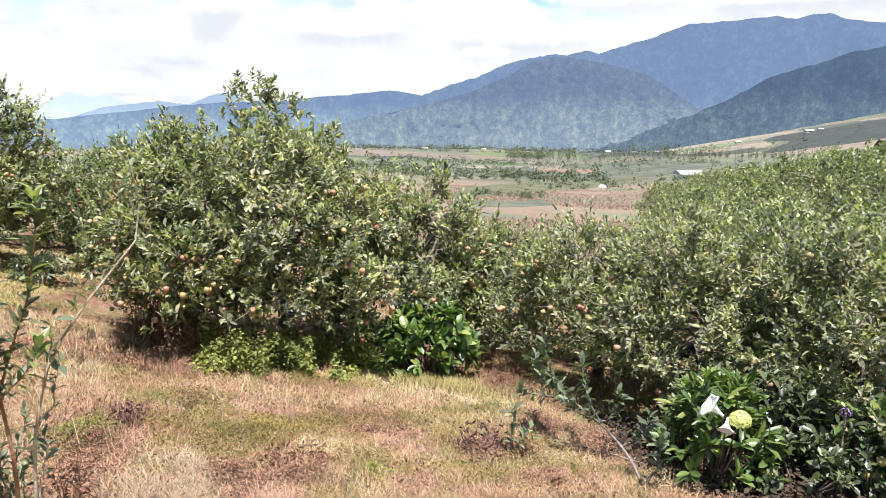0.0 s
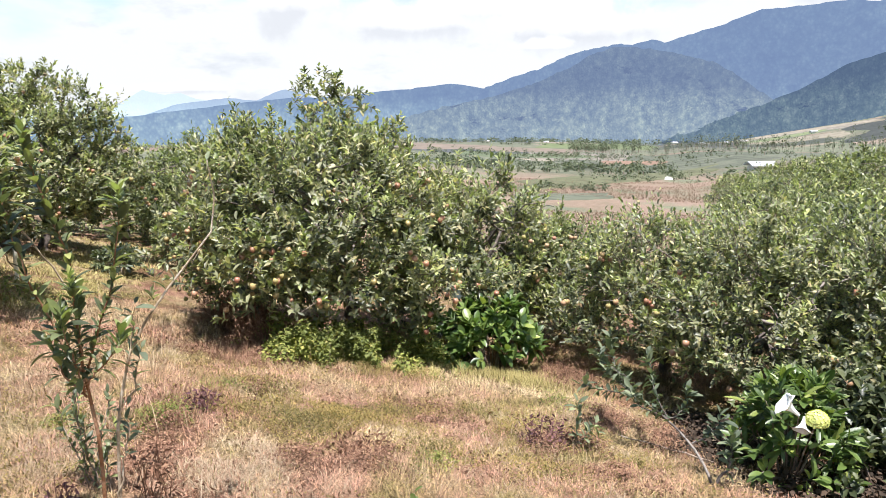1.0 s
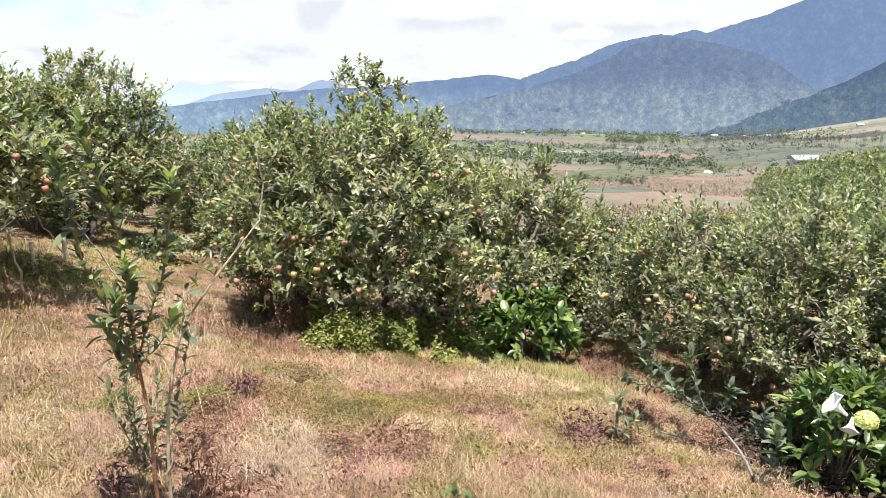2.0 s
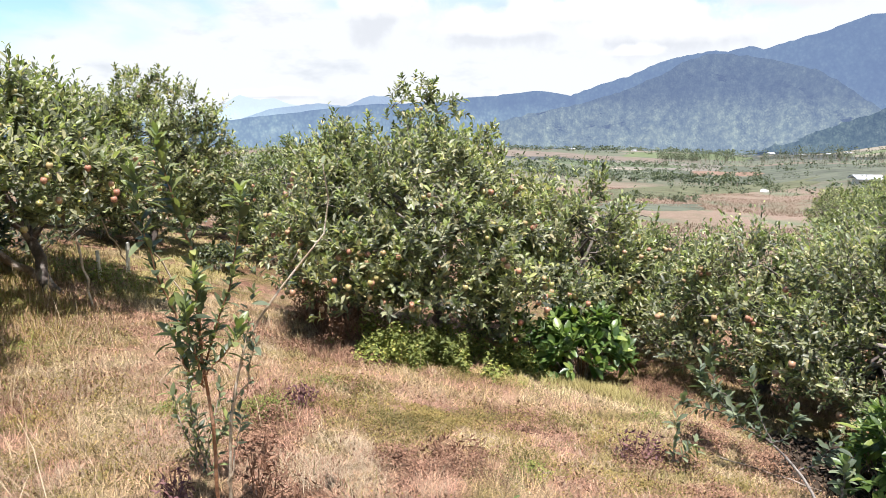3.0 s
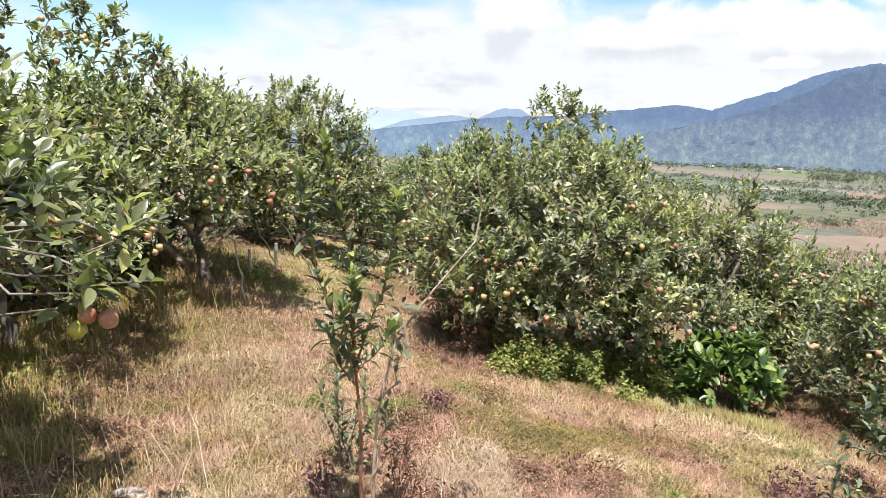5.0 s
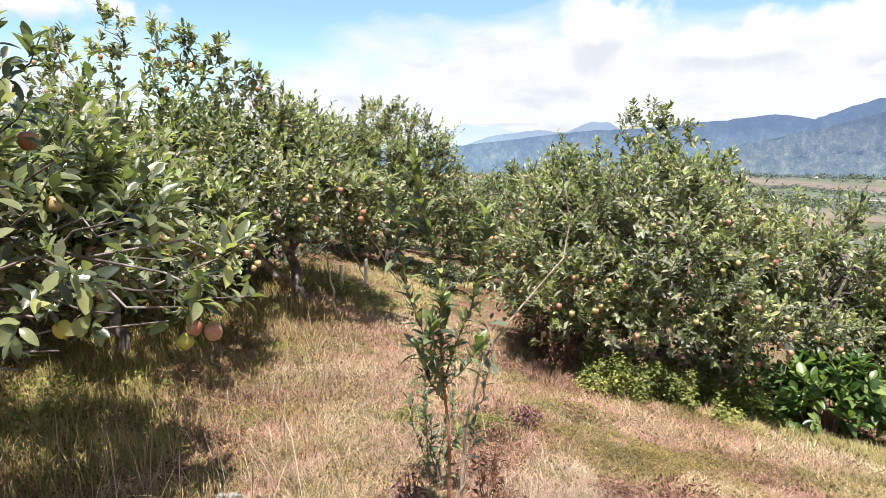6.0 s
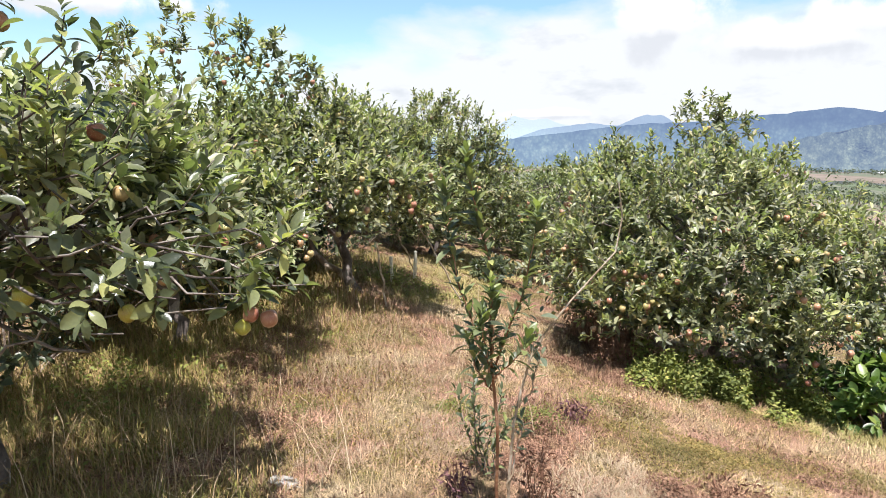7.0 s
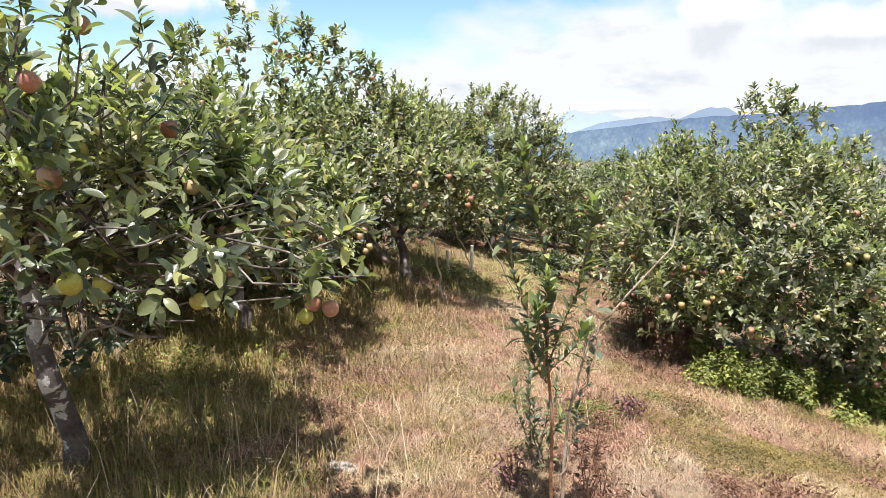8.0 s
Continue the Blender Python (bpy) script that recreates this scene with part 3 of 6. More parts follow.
def apple_tree(x, y, h, r, seed, shoots=900, per=11, leaf=0.075, fine=True, apples=30, skirt=0.22, lean=(0, 0), spires=6, tall=(), group="apple trees of the orchard",
               label="bushy apple tree with glossy green leaves and small apples", mat=None, trunk_r=0.055, stretch=(1, 1), top=0.3, fork_at=None, bark=M_BRANCH):
    """An orchard tree at x, y: trunk, limbs, twigs, leaves and fruit. h: height, r: crown radius, lean: crown's shift."""
    rng = np.random.default_rng(seed)
    z = float(ground_z(x, y))
    tree = thing("apple_tree", x, y, z, label, "apple tree", group)
    cx, cy = lean
    fork = np.array(fork_at or (cx * 0.35, cy * 0.35, h * 0.26))
    tb = Tubes()
    k = bent(rng, (0, 0, -0.08), fork, 7, 0.05)
    tb.add(k, np.linspace(1.25, 0.85, 7) * trunk_r, 10)
    part_mesh("trunk", tb.mesh("trunk"), bark, tree, "grey mottled apple bark with pale lichen" if bark is M_BARK else "rough grey-brown apple bark")
    nodes = []
    n_limb = 6
    for i in range(n_limb):
        a = i * 2 * math.pi / n_limb + rng.uniform(-0.3, 0.3)
        s = rng.uniform(0.45, 0.9)
        rr = r * float(crown_radius(np.array(s), np.array(a), seed, top)) * 0.75
        tip = np.array([cx * s + math.cos(a) * rr * stretch[0], cy * s + math.sin(a) * rr * stretch[1], h * s])
        line = bent(rng, fork - [0, 0, 0.04], tip, 9, 0.06, 0.06)
        tb = Tubes()
        tb.add(line, np.linspace(0.55, 0.10, 9) * trunk_r, 7 if fine else 4)
        for j in (3, 4, 5, 6, 7):
            b = a + rng.choice([-1, 1]) * rng.uniform(0.5, 1.3)
            e = line[j] + np.array([math.cos(b), math.sin(b), rng.uniform(-0.25, 0.7)]) * r * rng.uniform(0.25, 0.5)
            sub = bent(rng, line[j], e, 5, 0.08)
            tb.add(sub, np.linspace(0.24, 0.07, 5) * trunk_r, 5 if fine else 3)
            nodes.append(sub)
        part_mesh("limb", tb.mesh("limb"), bark, tree)
        nodes.append(line[3:])
    nodes = np.concatenate(nodes)
    # shoots fill the outer part of the crown
    s = rng.beta(1.2, 1.3, shoots)
    a = rng.uniform(0, 2 * math.pi, shoots)
    q = np.sqrt(rng.uniform(0.22, 1.0, shoots))
    R = r * crown_radius(s, a, seed, top) * q
    zz = skirt + (h * 0.93 - skirt) * s * (0.90 + 0.10 * np.sin(3 * a + seed))
    C = np.stack([cx * s + np.cos(a) * R * stretch[0], cy * s + np.sin(a) * R * stretch[1], zz], 1)
    heart = C[rng.permutation(shoots)[:max(4, shoots // 13)]]
    pull = heart[((C[:, None] - heart[None]) ** 2).sum(-1).argmin(1)]
    C = C + (pull - C) * rng.uniform(0.3, 0.72, (shoots, 1))
    out = np.stack([np.cos(a), np.sin(a), 0 * a], 1)
    T = unit(out * (0.7 * q * (1 - 0.5 * s))[:, None] + [0, 0, 0.62] + rng.normal(0, 0.38, (shoots, 3)) + np.stack([0 * s, 0 * s, 0.6 * (s - 0.25)], 1))
    S = rng.uniform(0.10, 0.30, shoots) * (1 + 0.5 * (s > 0.75))
    for dx, dy, z0, z1, w in tall:   # leading shoots that stand over the crown
        k1 = int(10 + 150 * w)
        f1 = np.sort(rng.uniform(0, 1, k1))[:, None]
        C = np.concatenate([C, np.array([dx, dy, z0]) + f1 * [0, 0, z1 - z0] + rng.normal(0, 1, (k1, 3)) * [w, w, 0.03] * (1.25 - f1)])
        T = np.concatenate([T, unit(rng.normal(0, 0.55, (k1, 3)) + [0, 0, 0.7])])
        S = np.concatenate([S, rng.uniform(0.08, 0.17, k1)])
    for _ in range(spires):   # upright shoots above the outline
        a1 = rng.uniform(0, 6.28)
        s1 = rng.uniform(0.75, 0.98)
        r1 = r * float(crown_radius(np.array(s1), np.array(a1), seed, top)) * rng.uniform(0.1, 0.8)
        p = np.array([cx * s1 + math.cos(a1) * r1, cy * s1 + math.sin(a1) * r1, h * s1 * 0.93])
        k1 = 7
        add_c = p + np.linspace(0, 1, k1)[:, None] * np.array([rng.normal(0, 0.06), rng.normal(0, 0.06), h * rng.uniform(0.08, 0.17)]) + rng.normal(0, 0.03, (k1, 3))
        C = np.concatenate([C, add_c])
        T = np.concatenate([T, unit(rng.normal(0, 0.45, (k1, 3)) + [0, 0, 0.9])])
        S = np.concatenate([S, rng.uniform(0.08, 0.16, k1)])
    order = ((C[:, None] - nodes[None]) ** 2).sum(-1).min(1).argsort()
    known = np.concatenate([nodes, C])
    ready = np.zeros(len(known), bool)
    ready[:len(nodes)] = True
    near = np.zeros(len(C), int)
    for i in order:
        gap = ((known - C[i]) ** 2).sum(-1)
        gap[~ready] = 1e9
        near[i] = gap.argmin()
        ready[len(nodes) + i] = True
    nodes = known
    tb = Tubes()
    sides = 3
    for i in range(0, len(C), 3 if fine else 8):
        tb.add([nodes[near[i]], C[i], C[i] + T[i] * S[i]], [0.0055, 0.0040, 0.0018], sides)
    tagged(part_mesh("twig_wood", tb.mesh("twig_wood"), M_TWIG, tree), kind="stuff")
    lv = shoots_to_leaves(rng, C, T, S, per, leaf)
    crown = part_mesh("crown", leaf_mesh("crown", *lv, fine), mat or (M_LEAF if fine else M_LEAF_FAR), tree)
    crown.data.materials.append(M_LEAF_SPROUT)   # paler young leaves at the ends of the vigorous shoots
    young = (rng.uniform(0, 1, (len(C), 1)) < 0.55) & (np.arange(per)[None] >= per - 4)
    crown.data.polygons.foreach_set("material_index", np.repeat(young.ravel().astype(np.int32), 6 if fine else 2))
    tagged(crown, kind="stuff")
    pick = rng.permutation(shoots)
    done = 0
    for i in pick:
        if done >= apples:
            break
        if q[i] > 0.88 and 0.04 < s[i] < 0.97:
            for _ in range(rng.integers(1, 5)):
                hang_apple(rng, tree, C[i] + out[i] * 0.15 + rng.normal(0, 0.04, 3) - [0, 0, 0.04], 0.72, APPLE_FAR)
                done += 1
    for dx, dy, z0, z1, w in tall:   # fruit on the leading shoots
        for _ in range(5 if apples else 0):
            hang_apple(rng, tree, (dx + rng.normal(0, w), dy + rng.normal(0, w), z0 + (z1 - z0) * rng.uniform(0.0, 0.75)), 0.72, APPLE_FAR)
    return tree


BLADES = {}


def single_leaves(lv, mat, parent):
    """Leaves as pieces of their own, which share four blade shapes."""
    if mat.name not in BLADES:
        BLADES[mat.name] = []
        for c in (0.05, 0.2, 0.35, 0.5):
            me = leaf_mesh("leaf", np.zeros((1, 3)), np.array([[0, 1.0, 0]]), np.array([[0, 0, 1.0]]), 1.0, 0.37 if mat in (M_LEAF_YOUNG, M_LEAF_TIP) else 0.45, c, 2)
            me.materials.append(mat)
            BLADES[mat.name].append(me)
    P, D, N, L, W, C = lv
    D = unit(D)
    N = unit(N - D * (N * D).sum(-1, keepdims=True))
    S = np.cross(D, N)
    for i in range(len(P)):
        ob = new("leaf", BLADES[mat.name][min(3, int(C[i] / 0.12))])
        ob.parent = parent
        m = Matrix((S[i], D[i], N[i])).transposed().to_4x4()
        ob.matrix_basis = Matrix.Translation(P[i]) @ m @ Matrix.Scale(float(L[i]), 4)


# ---------------------------------------------------------------- ground
def build_ground():
    az = np.radians(np.linspace(-180, 180, 251)[:-1])
    rad = np.concatenate([[0.0], np.arange(0.2, 9, 0.18), np.geomspace(9.2, 4600, 90)])
    A, Rr = np.meshgrid(az, rad[1:])
    X, Y = Rr * np.sin(A), Rr * np.cos(A)
    Z = ground_z(X, Y)
    Z = Z + np.clip((Rr - 60) / 300, 0, 1) * np.sin(X * 0.013) * np.cos(Y * 0.009) * 1.5
    V = np.concatenate([[[0, 0, float(ground_z(0.0, 0.0))]], np.stack([X, Y, Z], -1).reshape(-1, 3)])
    n, k = len(az), len(rad) - 1
    i = (np.arange(k - 1)[:, None] * n + np.arange(n)[None]) + 1
    j = (np.arange(k - 1)[:, None] * n + (np.arange(n)[None] + 1) % n) + 1
    F = np.stack([i, i + n, j + n, j], -1).reshape(-1, 4)
    me = np_mesh("ground", V, F, True)
    bm = bmesh.new()
    bm.from_mesh(me)
    bm.verts.ensure_lookup_table()
    for a in range(n):
        bm.faces.new((bm.verts[0], bm.verts[1 + (a + 1) % n], bm.verts[1 + a])).smooth = True
    bmesh.ops.recalc_face_normals(bm, faces=bm.faces)
    bm.to_mesh(me)
    bm.free()
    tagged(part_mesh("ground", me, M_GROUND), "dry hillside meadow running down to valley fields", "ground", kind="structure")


build_ground()


# ---------------------------------------------------------------- mountains
def mountain(name, label, sky, d1, d2, foot, mat, seed, spur=0.25, rough=1.0):
    """A wooded range: its skyline by bearing and elevation, from its foot at d1 metres back to the crest at d2."""
    az = np.linspace(sky[0][0], sky[-1][0], 170)
    el = np.interp(az, [p[0] for p in sky], [p[1] for p in sky])
    jag = np.array([noise.fractal(Vector((a * 1.7, seed, 0)), 0.7, 2.0, 6) for a in az])
    el = el + jag * 0.09 * rough
    rows = 40
    t = np.linspace(0, 1, rows)
    V = np.zeros((rows + 1, len(az), 3))
    for i, a in enumerate(az):
        crest = 1.6 + d2 * math.tan(radians(el[i]))
        sn, cs = math.sin(radians(a)), math.cos(radians(a))
        for j, s in enumerate(t):
            f = noise.fractal(Vector((a * 0.16 + seed, s * 0.8, seed)), 0.8, 2.1, 5) + 0.2 * noise.fractal(Vector((a * 0.7, s * 2.0, seed + 9)), 0.9, 2.1, 3)
            d = d1 + (d2 - d1) * s + (d2 - d1) * spur * f * math.sin(math.pi * min(1, s * 1.02)) ** 0.7
            z = foot + (crest - foot) * (s ** 0.85) + noise.fractal(Vector((a * 2.5, s * 14, seed + 4)), 0.6, 2.0, 4) * 7 * rough * min(1, 4 * (1 - s), 6 * s)
            V[j, i] = (d * sn, d * cs, z)
        V[rows, i] = ((d2 * 1.06) * sn, (d2 * 1.06) * cs, foot)
    n = len(az)
    i = (np.arange(rows)[:, None] * n + np.arange(n - 1)[None])
    F = np.stack([i, i + 1, i + 1 + n, i + n], -1).reshape(-1, 4)
    return tagged(part_mesh(name, np_mesh(name, V.reshape(-1, 3), F, True), mat), label, "mountain", kind="structure")


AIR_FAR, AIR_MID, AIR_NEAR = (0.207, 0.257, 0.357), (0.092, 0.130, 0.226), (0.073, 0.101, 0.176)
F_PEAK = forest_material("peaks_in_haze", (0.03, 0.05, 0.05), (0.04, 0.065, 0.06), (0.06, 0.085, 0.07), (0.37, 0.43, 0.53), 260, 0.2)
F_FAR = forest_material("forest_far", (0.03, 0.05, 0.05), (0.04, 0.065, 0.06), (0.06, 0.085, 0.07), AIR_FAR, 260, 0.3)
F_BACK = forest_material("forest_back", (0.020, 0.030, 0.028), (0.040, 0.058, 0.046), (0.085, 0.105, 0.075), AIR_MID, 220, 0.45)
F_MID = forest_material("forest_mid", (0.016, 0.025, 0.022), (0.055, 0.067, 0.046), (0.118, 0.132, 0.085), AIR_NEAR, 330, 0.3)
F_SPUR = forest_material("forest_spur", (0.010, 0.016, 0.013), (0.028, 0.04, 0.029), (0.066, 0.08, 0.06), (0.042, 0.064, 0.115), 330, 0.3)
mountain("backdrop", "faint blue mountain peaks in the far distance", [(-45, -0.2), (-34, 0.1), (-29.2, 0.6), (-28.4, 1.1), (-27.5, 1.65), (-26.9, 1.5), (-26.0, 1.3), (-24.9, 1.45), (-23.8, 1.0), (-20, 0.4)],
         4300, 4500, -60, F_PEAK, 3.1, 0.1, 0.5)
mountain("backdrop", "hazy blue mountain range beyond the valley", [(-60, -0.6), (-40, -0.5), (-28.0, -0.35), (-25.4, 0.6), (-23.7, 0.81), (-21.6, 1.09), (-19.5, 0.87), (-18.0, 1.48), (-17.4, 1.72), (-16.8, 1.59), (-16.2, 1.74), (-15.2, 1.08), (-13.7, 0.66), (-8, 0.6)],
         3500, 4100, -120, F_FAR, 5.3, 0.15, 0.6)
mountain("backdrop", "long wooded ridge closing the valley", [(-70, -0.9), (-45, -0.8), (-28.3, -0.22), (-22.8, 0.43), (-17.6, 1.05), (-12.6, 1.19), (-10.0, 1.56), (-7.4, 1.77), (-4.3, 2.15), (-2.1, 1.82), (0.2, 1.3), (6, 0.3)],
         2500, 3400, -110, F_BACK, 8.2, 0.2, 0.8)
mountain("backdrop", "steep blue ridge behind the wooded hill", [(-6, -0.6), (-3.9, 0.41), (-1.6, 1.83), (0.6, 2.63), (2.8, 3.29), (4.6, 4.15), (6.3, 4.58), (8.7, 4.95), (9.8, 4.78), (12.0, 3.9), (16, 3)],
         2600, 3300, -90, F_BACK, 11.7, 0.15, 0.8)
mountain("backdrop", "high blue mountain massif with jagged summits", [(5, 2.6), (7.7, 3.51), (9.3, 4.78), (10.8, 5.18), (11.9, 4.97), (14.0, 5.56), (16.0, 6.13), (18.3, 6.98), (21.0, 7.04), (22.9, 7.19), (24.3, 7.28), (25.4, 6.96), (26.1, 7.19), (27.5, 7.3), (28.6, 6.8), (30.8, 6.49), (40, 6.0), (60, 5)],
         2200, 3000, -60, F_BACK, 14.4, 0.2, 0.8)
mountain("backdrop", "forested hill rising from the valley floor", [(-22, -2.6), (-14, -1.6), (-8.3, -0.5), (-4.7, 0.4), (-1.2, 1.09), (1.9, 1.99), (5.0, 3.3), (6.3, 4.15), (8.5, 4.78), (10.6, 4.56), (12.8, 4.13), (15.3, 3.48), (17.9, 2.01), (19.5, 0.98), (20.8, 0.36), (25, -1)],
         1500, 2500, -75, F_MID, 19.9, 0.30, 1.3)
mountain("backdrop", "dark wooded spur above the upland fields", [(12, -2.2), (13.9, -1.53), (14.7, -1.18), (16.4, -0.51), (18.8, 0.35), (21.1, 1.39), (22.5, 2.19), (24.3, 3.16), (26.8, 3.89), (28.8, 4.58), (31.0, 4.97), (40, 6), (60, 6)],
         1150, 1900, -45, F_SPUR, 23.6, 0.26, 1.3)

# ---------------------------------------------------------------- orchard, row beside the path
# the broad tree in the middle, with leading shoots over its crown
apple_tree(-1.50, 7.15, 2.35, 1.55, 11, shoots=3000, per=12, leaf=0.073, apples=290, lean=(-0.58, -0.2), spires=8, skirt=0.55, top=0.52, stretch=(1.08, 0.97),
           tall=((-0.62, 0.50, 2.0, 2.74, 0.17), (-0.40, 0.55, 2.0, 2.72, 0.17), (-0.15, 0.50, 2.0, 2.58, 0.16), (-1.25, 0.1, 1.8, 2.35, 0.10), (0.30, 0.4, 1.8, 2.25, 0.12),
                 (-0.95, -1.62, 1.0, 1.6, 0.22), (-0.62, -1.78, 0.92, 1.45, 0.20), (-1.25, -1.25, 1.05, 1.7, 0.22), (-0.42, -1.60, 0.72, 1.35, 0.2),
                 (-0.13, -1.40, 0.78, 1.3, 0.22), (0.05, -1.05, 0.80, 1.3, 0.2), (0.30, -0.90, 0.72, 1.25, 0.2), (0.52, -0.75, 0.68, 1.2, 0.18), (-0.3, -1.2, 0.95, 1.5, 0.22)),
           label="broad apple tree crowded with pale pink and yellow apples")
apple_tree(-0.35, 7.75, 1.95, 1.25, 12, shoots=1500, per=11, leaf=0.074, apples=90, skirt=0.25, spires=5, top=0.45)
apple_tree(0.75, 8.7, 1.35, 1.05, 41, shoots=700, per=10, leaf=0.08, fine=False, apples=20, skirt=0.25, spires=4, top=0.45)
apple_tree(-4.9, 10.9, 1.95, 1.15, 42, shoots=900, per=10, leaf=0.082, fine=False, apples=16, spires=5, top=0.5)
apple_tree(-5.6, 12.6, 2.1, 1.3, 43, shoots=800, per=10, leaf=0.085, fine=False, apples=8, spires=5, top=0.5)
apple_tree(-3.4, 11.0, 2.1, 1.45, 13, shoots=900, per=10, leaf=0.085, fine=False, apples=14, spires=6, top=0.5)
apple_tree(-5.0, 13.2, 2.3, 1.5, 19, shoots=800, per=10, leaf=0.09, fine=False, apples=8, spires=5, top=0.5)
apple_tree(-6.45, 9.3, 2.34, 1.26, 14, shoots=2100, per=12, leaf=0.078, apples=60, spires=9, top=0.55, skirt=0.3,
           tall=((-0.45, 0.45, 2.1, 2.56, 0.22), (0.15, 0.1, 2.1, 2.52, 0.22)))
apple_tree(-7.0, 12.4, 1.55, 1.25, 44, shoots=800, per=10, leaf=0.085, fine=False, apples=8, spires=3, top=0.5, skirt=0.1)
apple_tree(-8.6, 11.5, 2.3, 1.6, 15, shoots=700, per=10, leaf=0.09, fine=False, apples=8, top=0.5)
apple_tree(-4.64, 5.18, 1.9, 1.12, 16, shoots=1700, per=12, leaf=0.08, apples=130, spires=4, lean=(-0.72, 0.15), skirt=0.74, top=0.5, trunk_r=0.05,
           tall=((-0.35, -0.2, 1.8, 2.22, 0.12), (-0.72, -0.32, 1.85, 2.46, 0.12)))
apple_tree(-6.2, 4.3, 1.9, 1.25, 17, shoots=1600, per=12, leaf=0.08, apples=110, spires=2, top=0.5, skirt=0.12,
           tall=((0.66, 0.36, 1.8, 2.38, 0.09), (0.24, -0.16, 1.8, 2.55, 0.13), (0.49, 0.16, 1.8, 2.42, 0.07), (0.0, -0.45, 1.8, 2.3, 0.12)))
apple_tree(-4.35, 3.02, 1.62, 0.88, 20, shoots=1000, per=11, leaf=0.082, apples=34, spires=3, top=0.5, skirt=0.62, lean=(-0.45, -0.1), trunk_r=0.04)
apple_tree(-5.9, 2.3, 1.88, 1.2, 27, shoots=800, per=11, leaf=0.085, fine=False, apples=16, spires=2, top=0.5, skirt=0.1)

# unseen tree added beside the view to shade the ground
apple_tree(-5.7, 0.7, 1.9, 1.2, 26, shoots=800, per=11, leaf=0.085, fine=False, apples=16, spires=3, top=0.5, skirt=0.15)

# the tree at the edge of the path: long drooping branch ends with large leaves
NEAR = np.array([-3.42, 1.26, 0.03])
near_tree = apple_tree(NEAR[0], NEAR[1], 1.72, 0.92, 18, shoots=500, per=10, leaf=0.085, apples=14, lean=(0.10, 0.05), spires=7, trunk_r=0.047, skirt=0.98, top=0.6, fork_at=(-0.13, -0.10, 0.95), bark=M_BARK,
                       tall=((0.45, 0.50, 1.02, 1.5, 0.22), (0.15, 0.66, 1.0, 1.5, 0.22), (-0.2, 0.62, 1.0, 1.5, 0.22), (0.75, 0.40, 1.0, 1.3, 0.18)),
                       label="leaning apple tree with mottled trunk and ripening apples")
rng = np.random.default_rng(77)
# the fruiting branch that reaches over the path, and the ends of the others round the crown's near side
OUTER = [((-2.17, 1.37), 1.36, (0.6, 0.2, 0.7)), ((-2.16, 1.20), 1.22, (0.9, 0.1, 0.3)), ((-2.04, 1.67), 1.22, (0.7, 0.4, 0.5)), ((-2.02, 1.62), 1.08, (0.9, 0.3, 0.1)), ((-2.10, 1.50), 1.12, (0.9, 0.3, 0.2)),
         ((-2.30, 1.55), 1.32, (0.5, 0.4, 0.7)), ((-2.35, 1.20), 1.40, (0.6, 0.1, 0.7)), ((-2.30, 1.02), 1.30, (0.8, -0.2, 0.4)), ((-2.25, 1.28), 1.08, (0.9, 0.2, 0.0)), ((-2.18, 1.06), 1.12, (0.9, -0.2, 0.1)),
         ((-2.45, 0.92), 1.42, (0.6, -0.3, 0.6)), ((-2.50, 1.40), 1.55, (0.4, 0.2, 0.8)), ((-2.62, 1.20), 1.70, (0.3, 0.0, 0.9)), ((-2.77, 1.35), 1.92, (0.2, 0.1, 1.0)), ((-2.88, 1.56), 1.90, (0.2, 0.3, 0.9)),
         ((-2.60, 1.05), 1.86, (0.4, -0.2, 0.9)), ((-2.45, 0.80), 1.82, (0.4, -0.4, 0.8)), ((-2.42, 0.74), 1.64, (0.7, -0.4, 0.4)), ((-2.40, 0.85), 1.54, (0.8, -0.2, 0.4)), ((-2.46, 0.70), 1.95, (0.3, -0.3, 0.9)),
         ((-2.56, 1.62), 1.08, (0.6, 0.5, 0.1)), ((-2.70, 1.75), 1.25, (0.5, 0.6, 0.4)), ((-2.55, 1.72), 1.42, (0.4, 0.5, 0.7)), ((-2.40, 1.75), 1.16, (0.6, 0.6, 0.3)), ((-2.85, 1.85), 1.50, (0.3, 0.6, 0.7)),
         ((-2.38, 0.72), 1.22, (0.9, -0.3, 0.1)), ((-2.52, 0.66), 1.36, (0.7, -0.5, 0.3)), ((-2.60, 0.95), 1.10, (0.8, 0.0, -0.1)), ((-2.75, 1.30), 1.06, (0.8, 0.2, -0.1)), ((-2.70, 1.50), 1.62, (0.4, 0.3, 0.7))]
FRUIT = [(-2.90, 1.21, 1.99, "r"), (-2.36, 0.78, 1.74, "r"), (-3.06, 1.00, 1.64, "r"), (-2.47, 0.86, 1.46, "r"), (-2.85, 1.14, 1.53, "g"), (-2.80, 1.48, 1.61, "r"), (-3.00, 1.50, 1.77, "m"), (-3.1, 1.42, 1.72, "g"),
         (-2.70, 1.50, 1.38, "m"), (-2.33, 0.83, 1.15, "g"), (-2.80, 1.16, 1.03, "g"), (-2.41, 1.31, 0.99, "g"), (-2.11, 1.59, 0.97, "r"), (-2.07, 1.64, 0.95, "m"), (-2.13, 1.57, 0.925, "g"), (-2.95, 1.32, 1.44, "m")]
